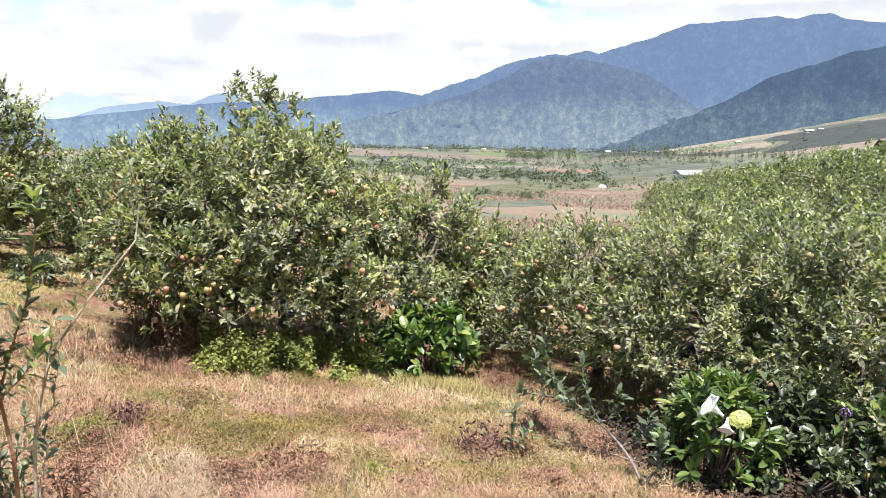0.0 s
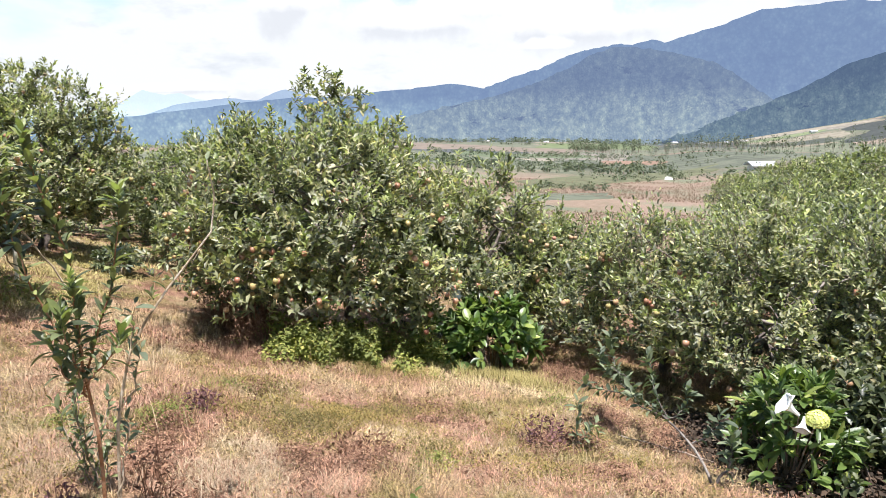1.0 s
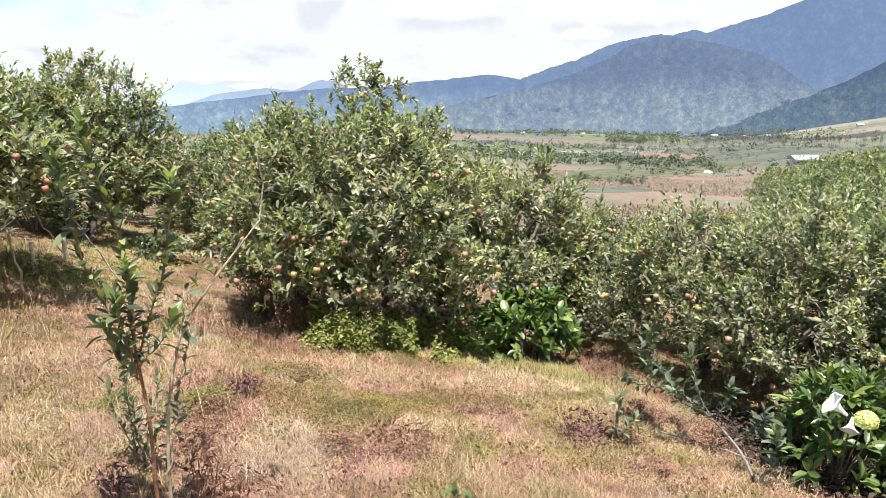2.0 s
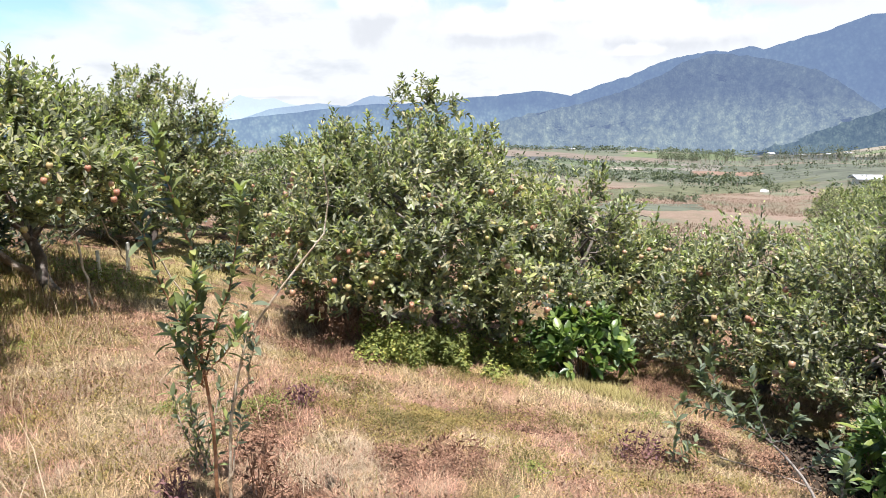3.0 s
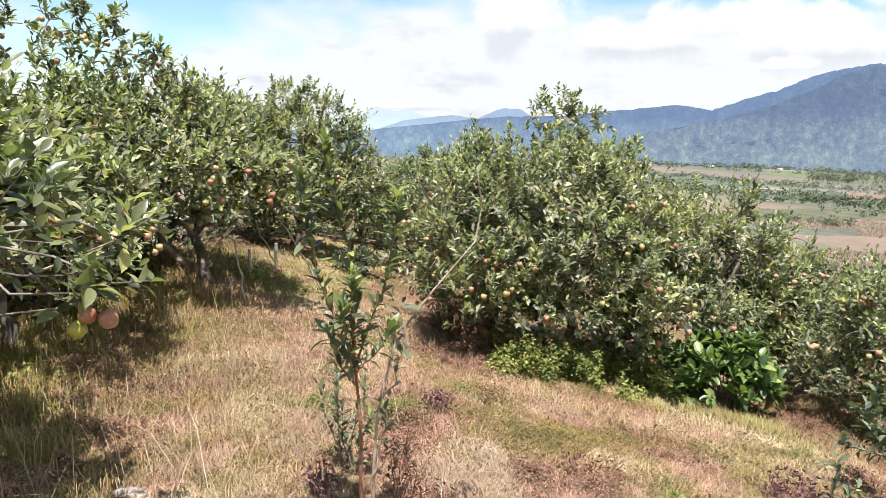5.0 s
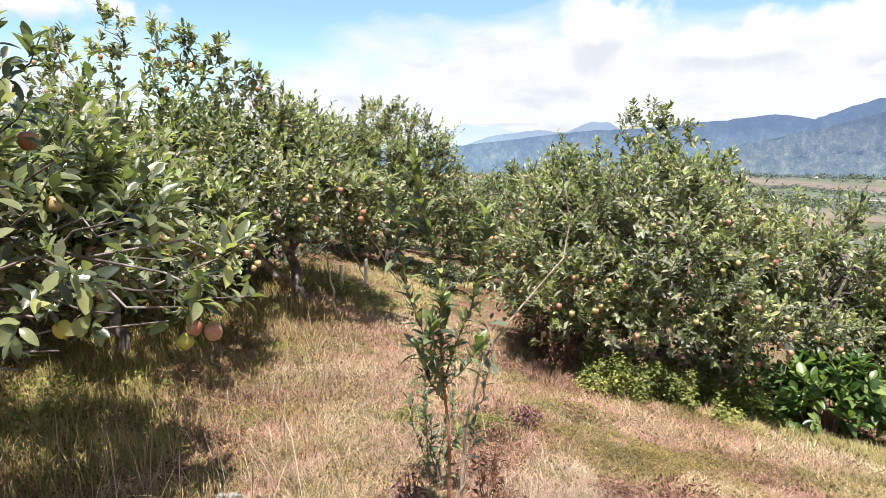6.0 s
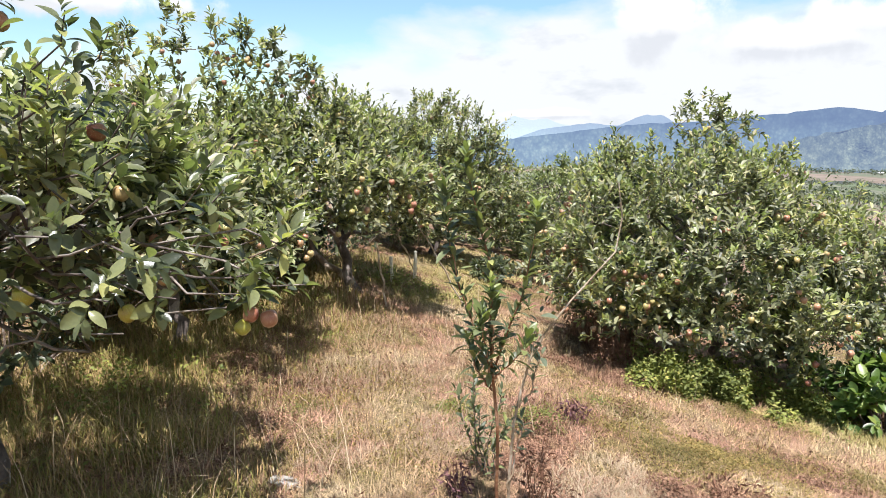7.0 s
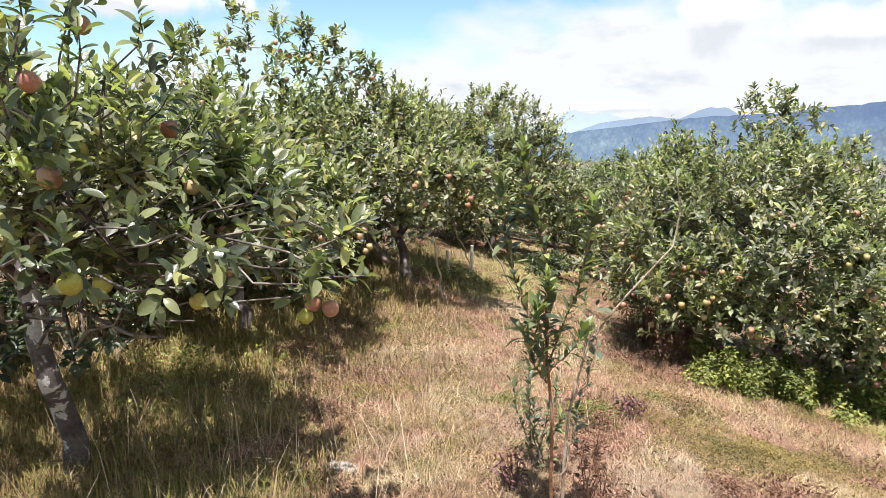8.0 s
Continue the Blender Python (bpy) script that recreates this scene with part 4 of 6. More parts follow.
OUTER += [((-2.70, 0.92), 1.98, (0.3, -0.2, 0.9)), ((-2.90, 1.02), 2.02, (0.1, -0.1, 1.0)), ((-2.62, 0.80), 2.05, (0.3, -0.3, 0.9)), ((-3.0, 1.2), 1.92, (0.2, 0.1, 0.9)), ((-2.8, 0.9), 1.75, (0.5, -0.2, 0.7)), ((-2.95, 1.08), 1.68, (0.5, 0.0, 0.7))]
OUTER += [((fx - 0.03, fy - 0.02), fz + 0.075, (0.5, 0.2 * (fy - 1.1), 0.5)) for fx, fy, fz, _ in FRUIT]
for (bx, by), bz, way in OUTER:
    p = np.array([bx, by, bz]) - NEAR
    w = unit(np.array(way, float))
    root = np.array([-0.10, -0.06, 0.92]) + unit(p - [-0.10, -0.06, 0.92]) * 0.12
    line = bent(rng, root, p, 7, 0.05, 0.06)
    tb = Tubes()
    tb.add(np.concatenate([line, [p + w * 0.12]]), np.linspace(0.009, 0.0025, 8), 6)
    branch = part_mesh("branch", tb.mesh("branch"), M_BRANCH, near_tree)
    B = np.array([p - w * 0.06, p + 0.02 * rng.normal(0, 1, 3)])
    T = np.array([w + [0, 0, 0.4] + rng.normal(0, 0.2, 3), w + rng.normal(0, 0.4, 3)])
    single_leaves(shoots_to_leaves(rng, B, T, np.array([0.15, 0.11]), 7, 0.088, 1.1), M_LEAF_SINGLE, branch)
for ax, ay, az_, kind in FRUIT:
    hang_apple(rng, near_tree, np.array([ax, ay, az_]) - NEAR, 0.94 if kind != "m" else 0.8, {"r": APPLE_RED, "g": APPLE_GREEN, "m": APPLE}[kind])
# bare dead twigs low on the trunk
for tip in ((0.75, -0.10, 0.92), (0.6, 0.35, 0.90), (0.9, 0.10, 0.86), (0.35, -0.45, 0.95), (0.5, -0.2, 0.80)):
    tb = Tubes()
    tb.add(bent(rng, (-0.08, -0.06, 0.82), tip, 8, 0.07, -0.05), np.linspace(0.012, 0.003, 8), 6)
    part_mesh("dead_branch", tb.mesh("dead_branch"), M_BRANCH, near_tree)

# ---------------------------------------------------------------- orchard, lower terrace
apple_tree(1.60, 6.9, 1.60, 1.10, 21, shoots=1500, per=11, leaf=0.062, apples=55, skirt=0.35, top=0.5)
apple_tree(2.25, 5.55, 1.70, 1.10, 22, shoots=2000, per=12, leaf=0.055, apples=65, skirt=0.32, top=0.5)
apple_tree(3.10, 4.65, 1.75, 1.20, 24, shoots=2200, per=12, leaf=0.055, apples=70, skirt=0.1, top=0.5)
apple_tree(3.6, 6.6, 1.9, 1.25, 23, shoots=1400, per=11, leaf=0.07, fine=False, apples=50, skirt=0.3, top=0.5)
apple_tree(4.9, 5.5, 1.9, 1.25, 25, shoots=1100, per=10, leaf=0.075, fine=False, apples=24, skirt=0.3, top=0.5)
FIELD = [apple_tree(3.5, 8.9, 1.8, 1.5, 31, 1050, 10, 0.076, False, 20, top=0.5), apple_tree(6.2, 8.6, 2.0, 1.6, 32, 1050, 10, 0.076, False, 16, top=0.5),
         apple_tree(4.9, 11.6, 2.1, 1.6, 33, 1000, 10, 0.078, False, 12, top=0.55)]
FAR_FIELD = [apple_tree(9.6, 20.5, 2.2, 1.7, 34, 480, 9, 0.115, False, 3, top=0.55), apple_tree(12.6, 20.2, 2.2, 1.7, 35, 480, 9, 0.115, False, 3, top=0.5)]
rng = np.random.default_rng(5)
for row in range(10):
    yy = 8.9 + row * 2.7 + row * row * 0.14
    for col in range(10):
        xx = 0.29 * yy + 1.25 + col * 2.7 + rng.uniform(-0.4, 0.4)
        if (row == 0 and col < 2) or (row == 1 and col == 0) or xx / yy > 0.72 or (row == 1 and col == 1):
            continue
        y2 = yy + rng.uniform(-0.5, 0.5)
        o = copy_thing((FIELD if row < 3 else FAR_FIELD)[rng.integers(3 if row < 3 else 2)], pose(xx, y2, float(ground_z(xx, y2)), 0, 0, rng.uniform(0, 360)))
        o.scale = [rng.uniform(0.95, 1.15) * (0.92 if row < 2 else 1.05) * (0.78 if col == 0 else 1.0)] * 3


# ---------------------------------------------------------------- young plants
def leafy_plant(name, x, y, lines, per, leaf, seed, label, category, mat_leaf, mat_stem, r0=0.006, spread=1.0, group="", tips=0, density=0):
    """A plant of several stems: each line is (points, leaves from where on)."""
    rg = np.random.default_rng(seed)
    z = float(ground_z(x, y))
    ob = thing(name, x, y, z, label, category, group)
    for pts, first in lines:
        pts = np.array(pts, float)
        seg = np.concatenate([[0], np.cumsum(np.linalg.norm(np.diff(pts, axis=0), axis=1))])
        f = np.linspace(0, 1, 13) * seg[-1]
        line = np.stack([np.interp(f, seg, pts[:, k]) for k in range(3)], 1) + np.concatenate([[[0, 0, 0]], rg.normal(0, 0.004, (12, 3))])
        t1 = Tubes()
        t1.add(line, np.linspace(1, 0.35, 13) * r0 * (1.0 if pts[0][2] < 0.1 else 0.55), 7)
        stem = part_mesh("stem", t1.mesh("stem"), mat_stem, ob)
        g = np.linspace(first, 0.97, max(3, int(density * seg[-1] * (1 - first))) if density else max(2, per)) * seg[-1]
        C = np.stack([np.interp(g, f, line[:, k]) for k in range(3)], 1)
        D = unit(np.stack([np.interp(np.minimum(g + 0.02, seg[-1]), f, line[:, k]) for k in range(3)], 1) - C + [0, 0, 1e-4])
        lv = shoots_to_leaves(rg, C, D, np.full(len(C), 0.05), 3, leaf, spread, 0.1)
        grow = np.repeat(np.linspace(0.85, 1.35, len(C)), 3)
        lv[3], lv[4] = lv[3] * grow, lv[4] * grow
        single_leaves(lv, mat_leaf, stem)
        if tips:   # a spray of young leaves at the end of each stem
            end = shoots_to_leaves(rg, line[-1:] - [0, 0, 0.03], np.array([[0, 0, 1.0]]) + rg.normal(0, 0.15, (1, 3)), np.array([0.09]), tips, leaf * 1.15, 0.75)
            single_leaves(end, M_LEAF_TIP if mat_leaf is M_LEAF_YOUNG else mat_leaf, stem)
    return ob


def along(ax, up, away=0.0):
    """A place beside the sapling's foot: metres to the right of the view, up and away."""
    return (0.857 * ax - 0.5 * away, 0.515 * ax + 0.86 * away, up)


SAP = (-1.46, 2.28)
leafy_plant("apple_sapling", SAP[0], SAP[1],
            [([along(0.0, -0.05), along(-0.01, 0.2), along(-0.02, 0.42), along(-0.045, 0.70), along(-0.05, 0.85, 0.02), along(-0.045, 1.0, 0.03), along(-0.055, 1.17, 0.04), along(-0.115, 1.35, 0.04), along(-0.15, 1.50, 0.03)], 0.46),
             ([along(-0.045, 0.70), along(-0.09, 0.80), along(-0.13, 0.92), along(-0.19, 1.09), along(-0.215, 1.24), along(-0.225, 1.37)], 0.06),
             ([along(-0.045, 0.68), along(-0.02, 0.76), along(0.02, 0.86), along(0.08, 1.06), along(0.105, 1.2), along(0.115, 1.31)], 0.08),
             ([along(-0.04, 0.62), along(-0.10, 0.70), along(-0.14, 0.80, 0.05)], 0.15),
             ([along(-0.045, 0.66), along(0.0, 0.72, -0.06), along(0.08, 0.82, -0.08)], 0.2),
             ([along(-0.045, 0.64), along(-0.06, 0.78, -0.10), along(-0.09, 0.92, -0.12)], 0.2),
             ([along(-0.045, 0.72), along(-0.04, 0.88, -0.05), along(-0.05, 1.02, -0.06)], 0.15)],
            19, 0.062, 61, "slender apple sapling with reddish stem in the dry grass", "sapling", M_LEAF_YOUNG, M_STEM, 0.0085, 1.0, tips=9, density=42)
leafy_plant("half_dead_sapling", -1.43, 2.31,
            [([along(0.0, -0.05), along(-0.01, 0.2), along(0.0, 0.46), along(0.04, 0.68), along(0.10, 0.84), along(0.19, 0.96), along(0.33, 1.12), along(0.39, 1.2), along(0.41, 1.28), along(0.40, 1.36), along(0.385, 1.45)], 0.36),
             ([along(0.04, 0.66), along(0.07, 0.76), along(0.09, 0.9)], 0.3),
             ([along(-0.01, 0.2), along(0.02, 0.36), along(0.05, 0.5)], 0.5),
             ([along(0.02, 0.55), along(0.07, 0.62), along(0.10, 0.74)], 0.3)],
            5, 0.047, 67, "half-dead leaning sapling with a bleached bare stem", "sapling", M_LEAF_PALE, M_POLE, 0.0075, 1.1)


def bush(name, x, y, r, h, shoots, leaf, seed, label, category, mat, per=8, low=0.1, broad=1.15, fine=2):
    rg = np.random.default_rng(seed)
    ob = thing(name, x, y, float(ground_z(x, y)), label, category)
    a = rg.uniform(0, 6.283, shoots)
    v = rg.uniform(0, 1, shoots) ** 0.85
    q = rg.uniform(0.5, 1.0, shoots) * np.sqrt(np.clip(1 - (v * 0.9) ** 2, 0.05, 1))
    C = np.stack([np.cos(a) * q * r, np.sin(a) * q * r, low + v * (h - low)], 1)
    T = unit(np.stack([np.cos(a) * q, np.sin(a) * q, 0.35 + v], 1) + rg.normal(0, 0.2, (shoots, 3)))
    t1 = Tubes()
    for c, t in zip(C[::4], T[::4]):
        t1.add([(c[0] * 0.3, c[1] * 0.3, -0.03), c * [0.7, 0.7, 0.55], c, c + t * 0.1], [0.006, 0.005, 0.004, 0.003], 5)
    tagged(part_mesh("stem", t1.mesh("stem"), M_TWIG, ob), kind="stuff")
    lv = shoots_to_leaves(rg, C, T, np.full(shoots, 0.11), per, leaf, 1.15)
    lv[4] = lv[4] * broad
    tagged(part_mesh("foliage", leaf_mesh("foliage", *lv, fine), mat, ob), kind="stuff")
    return ob


bush("broadleaf_shrub", -0.12, 6.38, 0.40, 0.58, 110, 0.125, 71, "rounded shrub with broad bright green leaves under the apple trees", "shrub", M_LEAF_GREEN)
bush("broadleaf_shrub", -0.55, 6.75, 0.30, 0.40, 30, 0.11, 72, "low broad-leaved shrub at the foot of the trees", "shrub", M_LEAF_GREEN)
flower_bush = bush("flowering_bush", 1.66, 4.02, 0.30, 0.50, 95, 0.115, 73, "leafy flowering bush with white and lime blooms", "flowering bush", M_LEAF_LIME, broad=0.75, low=0.02)
bush("shaded_shrub", 2.15, 4.25, 0.38, 0.55, 60, 0.085, 75, "small-leaved shrub below the apple branches, shade put into its colour", "shrub", M_LEAF_SHADE, fine=True)
bush("broadleaf_shrub", 2.70, 3.95, 0.34, 0.45, 36, 0.115, 74, "dark leafy shrub at the edge of the terrace", "shrub", M_LEAF_GREEN)


def trumpet(parent, x, y, z, way, size):
    """A white flared bloom with five lobes."""
    bm = bmesh.new()
    rings = []
    for k, (u, w) in enumerate([(0.0, 0.10), (0.25, 0.14), (0.5, 0.22), (0.75, 0.40), (0.92, 0.66), (1.0, 0.74), (0.96, 0.84)]):
        ring = []
        for i in range(20):
            a = 2 * math.pi * i / 20
            rad = w * (1 + (0.14 * math.cos(5 * a) if k > 3 else 0)) * size * 0.75
            ring.append(bm.verts.new((rad * math.cos(a), rad * math.sin(a), u * size + (0.03 * size * math.sin(3 * a) if k > 3 else 0))))
        rings.append(ring)
    for a, b in zip(rings, rings[1:]):
        for i in range(20):
            bm.faces.new((a[i], a[(i + 1) % 20], b[(i + 1) % 20], b[i])).smooth = True
    bm.transform(Matrix.Translation((x, y, z)) @ Vector(way).to_track_quat("Z", "Y").to_matrix().to_4x4())
    t1 = Tubes()
    t1.add([(x, y, z), (x * 0.7, y * 0.7, z * 0.55), (x * 0.3, y * 0.3, 0)], [0.004, 0.005, 0.006], 5)
    part_mesh("stalk", t1.mesh("stalk"), M_TWIG, parent)
    return part("bloom", bm, M_LILY, parent, "large white flared bloom")


fz = float(ground_z(1.66, 4.02))
trumpet(flower_bush, -0.10, -0.32, -0.01 - fz, (-0.75, 0.1, 0.6), 0.105)
trumpet(flower_bush, -0.08, -0.34, -0.01 - fz, (-0.3, -0.5, -0.75), 0.08)


def flower_head(parent, x, y, z, r, mat, count, seed, label):
    rg = np.random.default_rng(seed)
    d = unit(rg.normal(0, 1, (count, 3)))
    d[:, 2] = np.abs(d[:, 2]) * 0.8 - 0.25
    d = unit(d)
    P = np.array([x, y, z]) + d * r * rg.uniform(0.75, 1.0, (count, 1))
    side = unit(np.cross(d, rg.normal(0, 1, (count, 3))))
    me = leaf_mesh("flower_head", P, side, d, r * 0.34, r * 0.28, 0.1, True)
    part_mesh("flower_head", me, mat, parent, label)
    t1 = Tubes()
    t1.add([(x, y, z), (x * 0.6, y * 0.6, z * 0.5), (x * 0.3, y * 0.3, 0)], [0.004, 0.005, 0.006], 5)
    part_mesh("stalk", t1.mesh("stalk"), M_TWIG, parent)


flower_head(flower_bush, -0.02, -0.36, -0.02 - fz, 0.058, M_FLORET, 1100, 5, "round lime-yellow flower head")
violet = leafy_plant("violet_flower", 2.24, 3.72, [([(0, 0, 0), (0.02, 0.0, 0.3), (0.0, 0.0, 0.5)], 0.2)], 6, 0.07, 64, "violet flower on a thin stalk among leaves", "flower", M_LEAF_GREEN, M_TWIG, 0.004)
flower_head(violet, 0.0, -0.02, 0.5, 0.034, M_VIOLET, 70, 6, "small violet flower head")

def stick(name, a, b, r, mat, label, category, seed=0, wob=0.01):
    t1 = Tubes()
    rg = np.random.default_rng(seed)
    n = 8
    line = bent(rg, a, b, n, wob)
    t1.add(line, np.full(n, r) * rg.uniform(0.9, 1.1, n), 8)
    t1.add(np.stack([line[-1], line[-1] + unit(line[-1] - line[-2]) * 0.002]), [r * 0.95, 0.0005], 8)
    return tagged(part_mesh(name, t1.mesh(name), mat), label, category)


leafy_plant("young_apple_tree", 1.13, 3.55, [([(0, 0, -0.05), (-0.03, 0.12, 0.05), (-0.08, 0.26, 0.13), (-0.16, 0.54, 0.15), (-0.33, 0.78, 0.21), (-0.49, 1.01, 0.30)], 0.5),
                                             ([(-0.08, 0.28, 0.13), (0.0, 0.25, 0.20), (0.03, 0.2, 0.30)], 0.1), ([(-0.16, 0.54, 0.15), (-0.08, 0.52, 0.22), (-0.05, 0.55, 0.30)], 0.1),
                                             ([(-0.16, 0.54, 0.15), (-0.2, 0.75, 0.25), (-0.2, 0.95, 0.37)], 0.1), ([(-0.33, 0.78, 0.21), (-0.48, 0.85, 0.2), (-0.61, 0.92, 0.21)], 0.1),
                                             ([(-0.33, 0.78, 0.21), (-0.40, 1.0, 0.30), (-0.42, 1.18, 0.40)], 0.1), ([(-0.33, 0.78, 0.21), (-0.36, 0.85, 0.3), (-0.52, 0.9, 0.40)], 0.1),
                                             ([(-0.2, 0.6, 0.16), (-0.3, 0.62, 0.2), (-0.36, 0.6, 0.28)], 0.1), ([(0.0, 0.05, 0.02), (0.05, 0.03, 0.12), (0.06, 0.05, 0.24)], 0.3)],
            14, 0.062, 62, "young leaning apple tree with grey-green leaves", "young tree", M_LEAF_PALE, M_BRANCH, 0.009, tips=6, density=46)
stick("fallen_cane", (0.72, 4.30, -0.44), (1.22, 3.98, -0.44), 0.004, M_TWIG, "thin dry cane lying on the terrace edge", "stick", 8)
for bx, by, br, bh, bs in ((-4.7, 1.95, 0.5, 0.55, 81), (-5.2, 2.75, 0.55, 0.6, 82), (-4.55, 1.15, 0.5, 0.55, 83), (-5.0, 3.9, 0.45, 0.4, 84), (-5.75, 5.5, 0.5, 0.42, 85), (-6.2, 6.6, 0.5, 0.42, 86), (-5.55, 4.7, 0.45, 0.4, 87), (-6.7, 7.6, 0.55, 0.45, 89), (-6.9, 8.7, 0.55, 0.45, 90), (-5.0, 8.6, 0.3, 0.25, 91),
                           (-2.6, 7.7, 0.5, 0.45, 88)):
    bush("undergrowth", bx, by, br, bh, 70, 0.085, bs, "leafy undergrowth below the apple branches, shade put into its colour", "shrub", M_LEAF_SHADE, fine=True)
for bx, by, br, bh, bs in ((2.05, 3.72, 0.24, 0.22, 91), (2.45, 3.72, 0.26, 0.26, 92), (2.85, 3.85, 0.26, 0.3, 93)):
    bush("low_weed", bx, by, br, bh, 30, 0.07, bs, "low weed on the terrace edge, shade put into its colour", "weed", M_LEAF_SHADE, low=0.03, fine=True)
bush("shaded_shrub", 2.42, 4.05, 0.36, 0.45, 60, 0.075, 77, "small-leaved shrub below the apple branches, shade put into its colour", "shrub", M_LEAF_SHADE, fine=True)
bush("shaded_shrub", 1.98, 4.35, 0.36, 0.55, 60, 0.085, 78, "small-leaved shrub below the apple branches, shade put into its colour", "shrub", M_LEAF_SHADE, fine=True)
leafy_plant("leafy_seedling", 0.40, 3.90, [([(0, 0, 0), (0.01, 0, 0.12), (0.02, 0.02, 0.26)], 0.15), ([(0, 0, 0.03), (0.06, -0.02, 0.1), (0.11, -0.02, 0.16)], 0.3)], 7, 0.062, 63,
            "small broad-leaved seedling in the dry grass", "seedling", M_LEAF_PALE, M_TWIG, 0.004, group="seedlings")
leafy_plant("leafy_seedling", -0.37, 2.60, [([(0, 0, 0), (0.0, 0, 0.07), (0.01, 0.0, 0.11)], 0.2)], 4, 0.055, 65, "small bright green seedling in the dry grass", "seedling", M_LEAF_GREEN, M_TWIG, 0.004, group="seedlings")
leafy_plant("leafy_seedling", -1.79, 2.66, [([(0.02 * k, 0, 0), (tx * 0.6, ty * 0.5, tz * 0.55), (tx, ty, tz)], 0.12) for k, (tx, ty, tz) in enumerate(((-0.03, 0.0, 0.46), (0.10, 0.04, 0.40), (-0.13, 0.04, 0.36), (0.04, -0.06, 0.34), (-0.07, 0.08, 0.42), (0.15, 0.0, 0.28)))],
            11, 0.046, 66, "bushy green weed standing beside the sapling", "weed", M_LEAF_YOUNG, M_TWIG, 0.004)


def dead_clump(x, y, h, r, n, seed, label, mat):
    rg = np.random.default_rng(seed)
    t1 = Tubes()
    for _ in range(n):
        a, lean_r = rg.uniform(0, 6.283), rg.uniform(0.2, 1.0) * r
        tip = np.array([math.cos(a) * lean_r, math.sin(a) * lean_r, h * rg.uniform(0.5, 1.0)])
        t1.add(bent(rg, (tip[0] * 0.15, tip[1] * 0.15, -0.02), tip, 5, 0.08), np.linspace(0.0035, 0.0015, 5), 4)
    ob = thing("withered_weed", x, y, float(ground_z(x, y)), label, "weed", "withered weeds")
    tagged(part_mesh("stem", t1.mesh("stem"), mat, ob), kind="stuff")
    m = n * 7
    a, q = rg.uniform(0, 6.283, m), np.sqrt(rg.uniform(0, 1, m)) * r
    P = np.stack([np.cos(a) * q, np.sin(a) * q, rg.uniform(0.02, 1, m) * h * 0.85], 1)
    tagged(part_mesh("foliage", leaf_mesh("foliage", P, rg.normal(0, 1, (m, 3)), rg.normal(0, 1, (m, 3)), 0.035, 0.013, 0.4, False), mat, ob), kind="stuff")
    return ob


dead_clump(-1.70, 3.60, 0.14, 0.09, 18, 1, "withered purple-brown weed clump in straw", M_PURPLE)
dead_clump(0.22, 3.95, 0.14, 0.16, 30, 2, "withered purple-brown weed clump in straw", M_PURPLE)
dead_clump(-1.37, 2.42, 0.42, 0.07, 16, 3, "withered red-brown weed beside the sapling", M_DEAD)
dead_clump(-1.75, 2.40, 0.16, 0.09, 12, 4, "withered purple-brown weed clump in straw", M_PURPLE)
dead_clump(-0.75, 3.35, 0.09, 0.18, 24, 5, "withered red-brown weed clump in straw", M_DEAD)
dead_clump(-1.28, 2.50, 0.2, 0.10, 14, 6, "withered red-brown weed beside the sapling", M_DEAD)
for cx, cy, ch, cr, cs in ((-2.30, 5.98, 0.42, 0.24, 8), (-2.05, 5.75, 0.30, 0.22, 9), (-2.62, 6.25, 0.50, 0.26, 10), (-2.85, 6.60, 0.5, 0.26, 11), (-2.35, 6.40, 0.45, 0.28, 12), (-1.95, 6.05, 0.36, 0.26, 13)):
    dead_clump(cx, cy, ch, cr, 46, cs, "tangle of red-brown withered stalks under the branches", M_DEAD)


# ---------------------------------------------------------------- stakes, props, litter
stick("stake", (-5.05, 6.74, -0.15), (-5.03, 6.74, 0.24), 0.021, M_STAKE, "short pale wooden stake in the grass", "stake", 1)
stick("stake", (-4.87, 6.06, -0.06), (-4.90, 6.08, 0.28), 0.019, M_STAKE, "weathered short wooden stake", "stake", 2)
stick("prop_stick", (-4.11, 4.98, 0.0), (-4.26, 5.02, 0.62), 0.010, M_POLE, "thin pale prop stick leaning under the branches", "stick", 3)
stick("prop_stick", (-3.95, 6.15, -0.22), (-4.35, 5.75, 0.78), 0.008, M_POLE, "thin slanting prop stick tied to the tree", "stick", 4)
stick("prop_stick", (-5.3, 7.1, -0.12), (-4.72, 5.95, 0.62), 0.008, M_POLE, "thin slanting prop stick tied to the tree", "stick", 5)
stick("prop_stick", (-4.80, 5.36, 0.0), (-5.52, 5.05, 0.78), 0.035, M_TWIG, "rough branch propping up the fruiting limb", "stick", 6, 0.03)


def crumpled(name, x, y, z, size, mat, label, category, seed):
    bm = bmesh.new()
    bmesh.ops.create_icosphere(bm, subdivisions=3, radius=1)
    for v in bm.verts:
        d = noise.noise(v.co * 2.1 + Vector((seed, 0, 0))) * 0.45 + noise.noise(v.co * 6 + Vector((0, seed, 0))) * 0.18
        v.co *= 1 + d
        v.co = Vector((v.co.x * size[0], v.co.y * size[1], max(-0.1, v.co.z) * size[2]))
    bm.transform(Matrix.Translation((x, y, z)))
    return tagged(part(name, bm, mat), label, category)


crumpled("plastic_litter", -2.47, 2.06, 0.015, (0.10, 0.055, 0.022), M_WRAP, "crumpled clear plastic wrapper lying in grass", "litter", 3.0)
crumpled("plastic_bag", -0.46, 6.60, -0.16, (0.055, 0.05, 0.065), M_PLASTIC, "white plastic bag caught under the branches", "bag", 8.0)


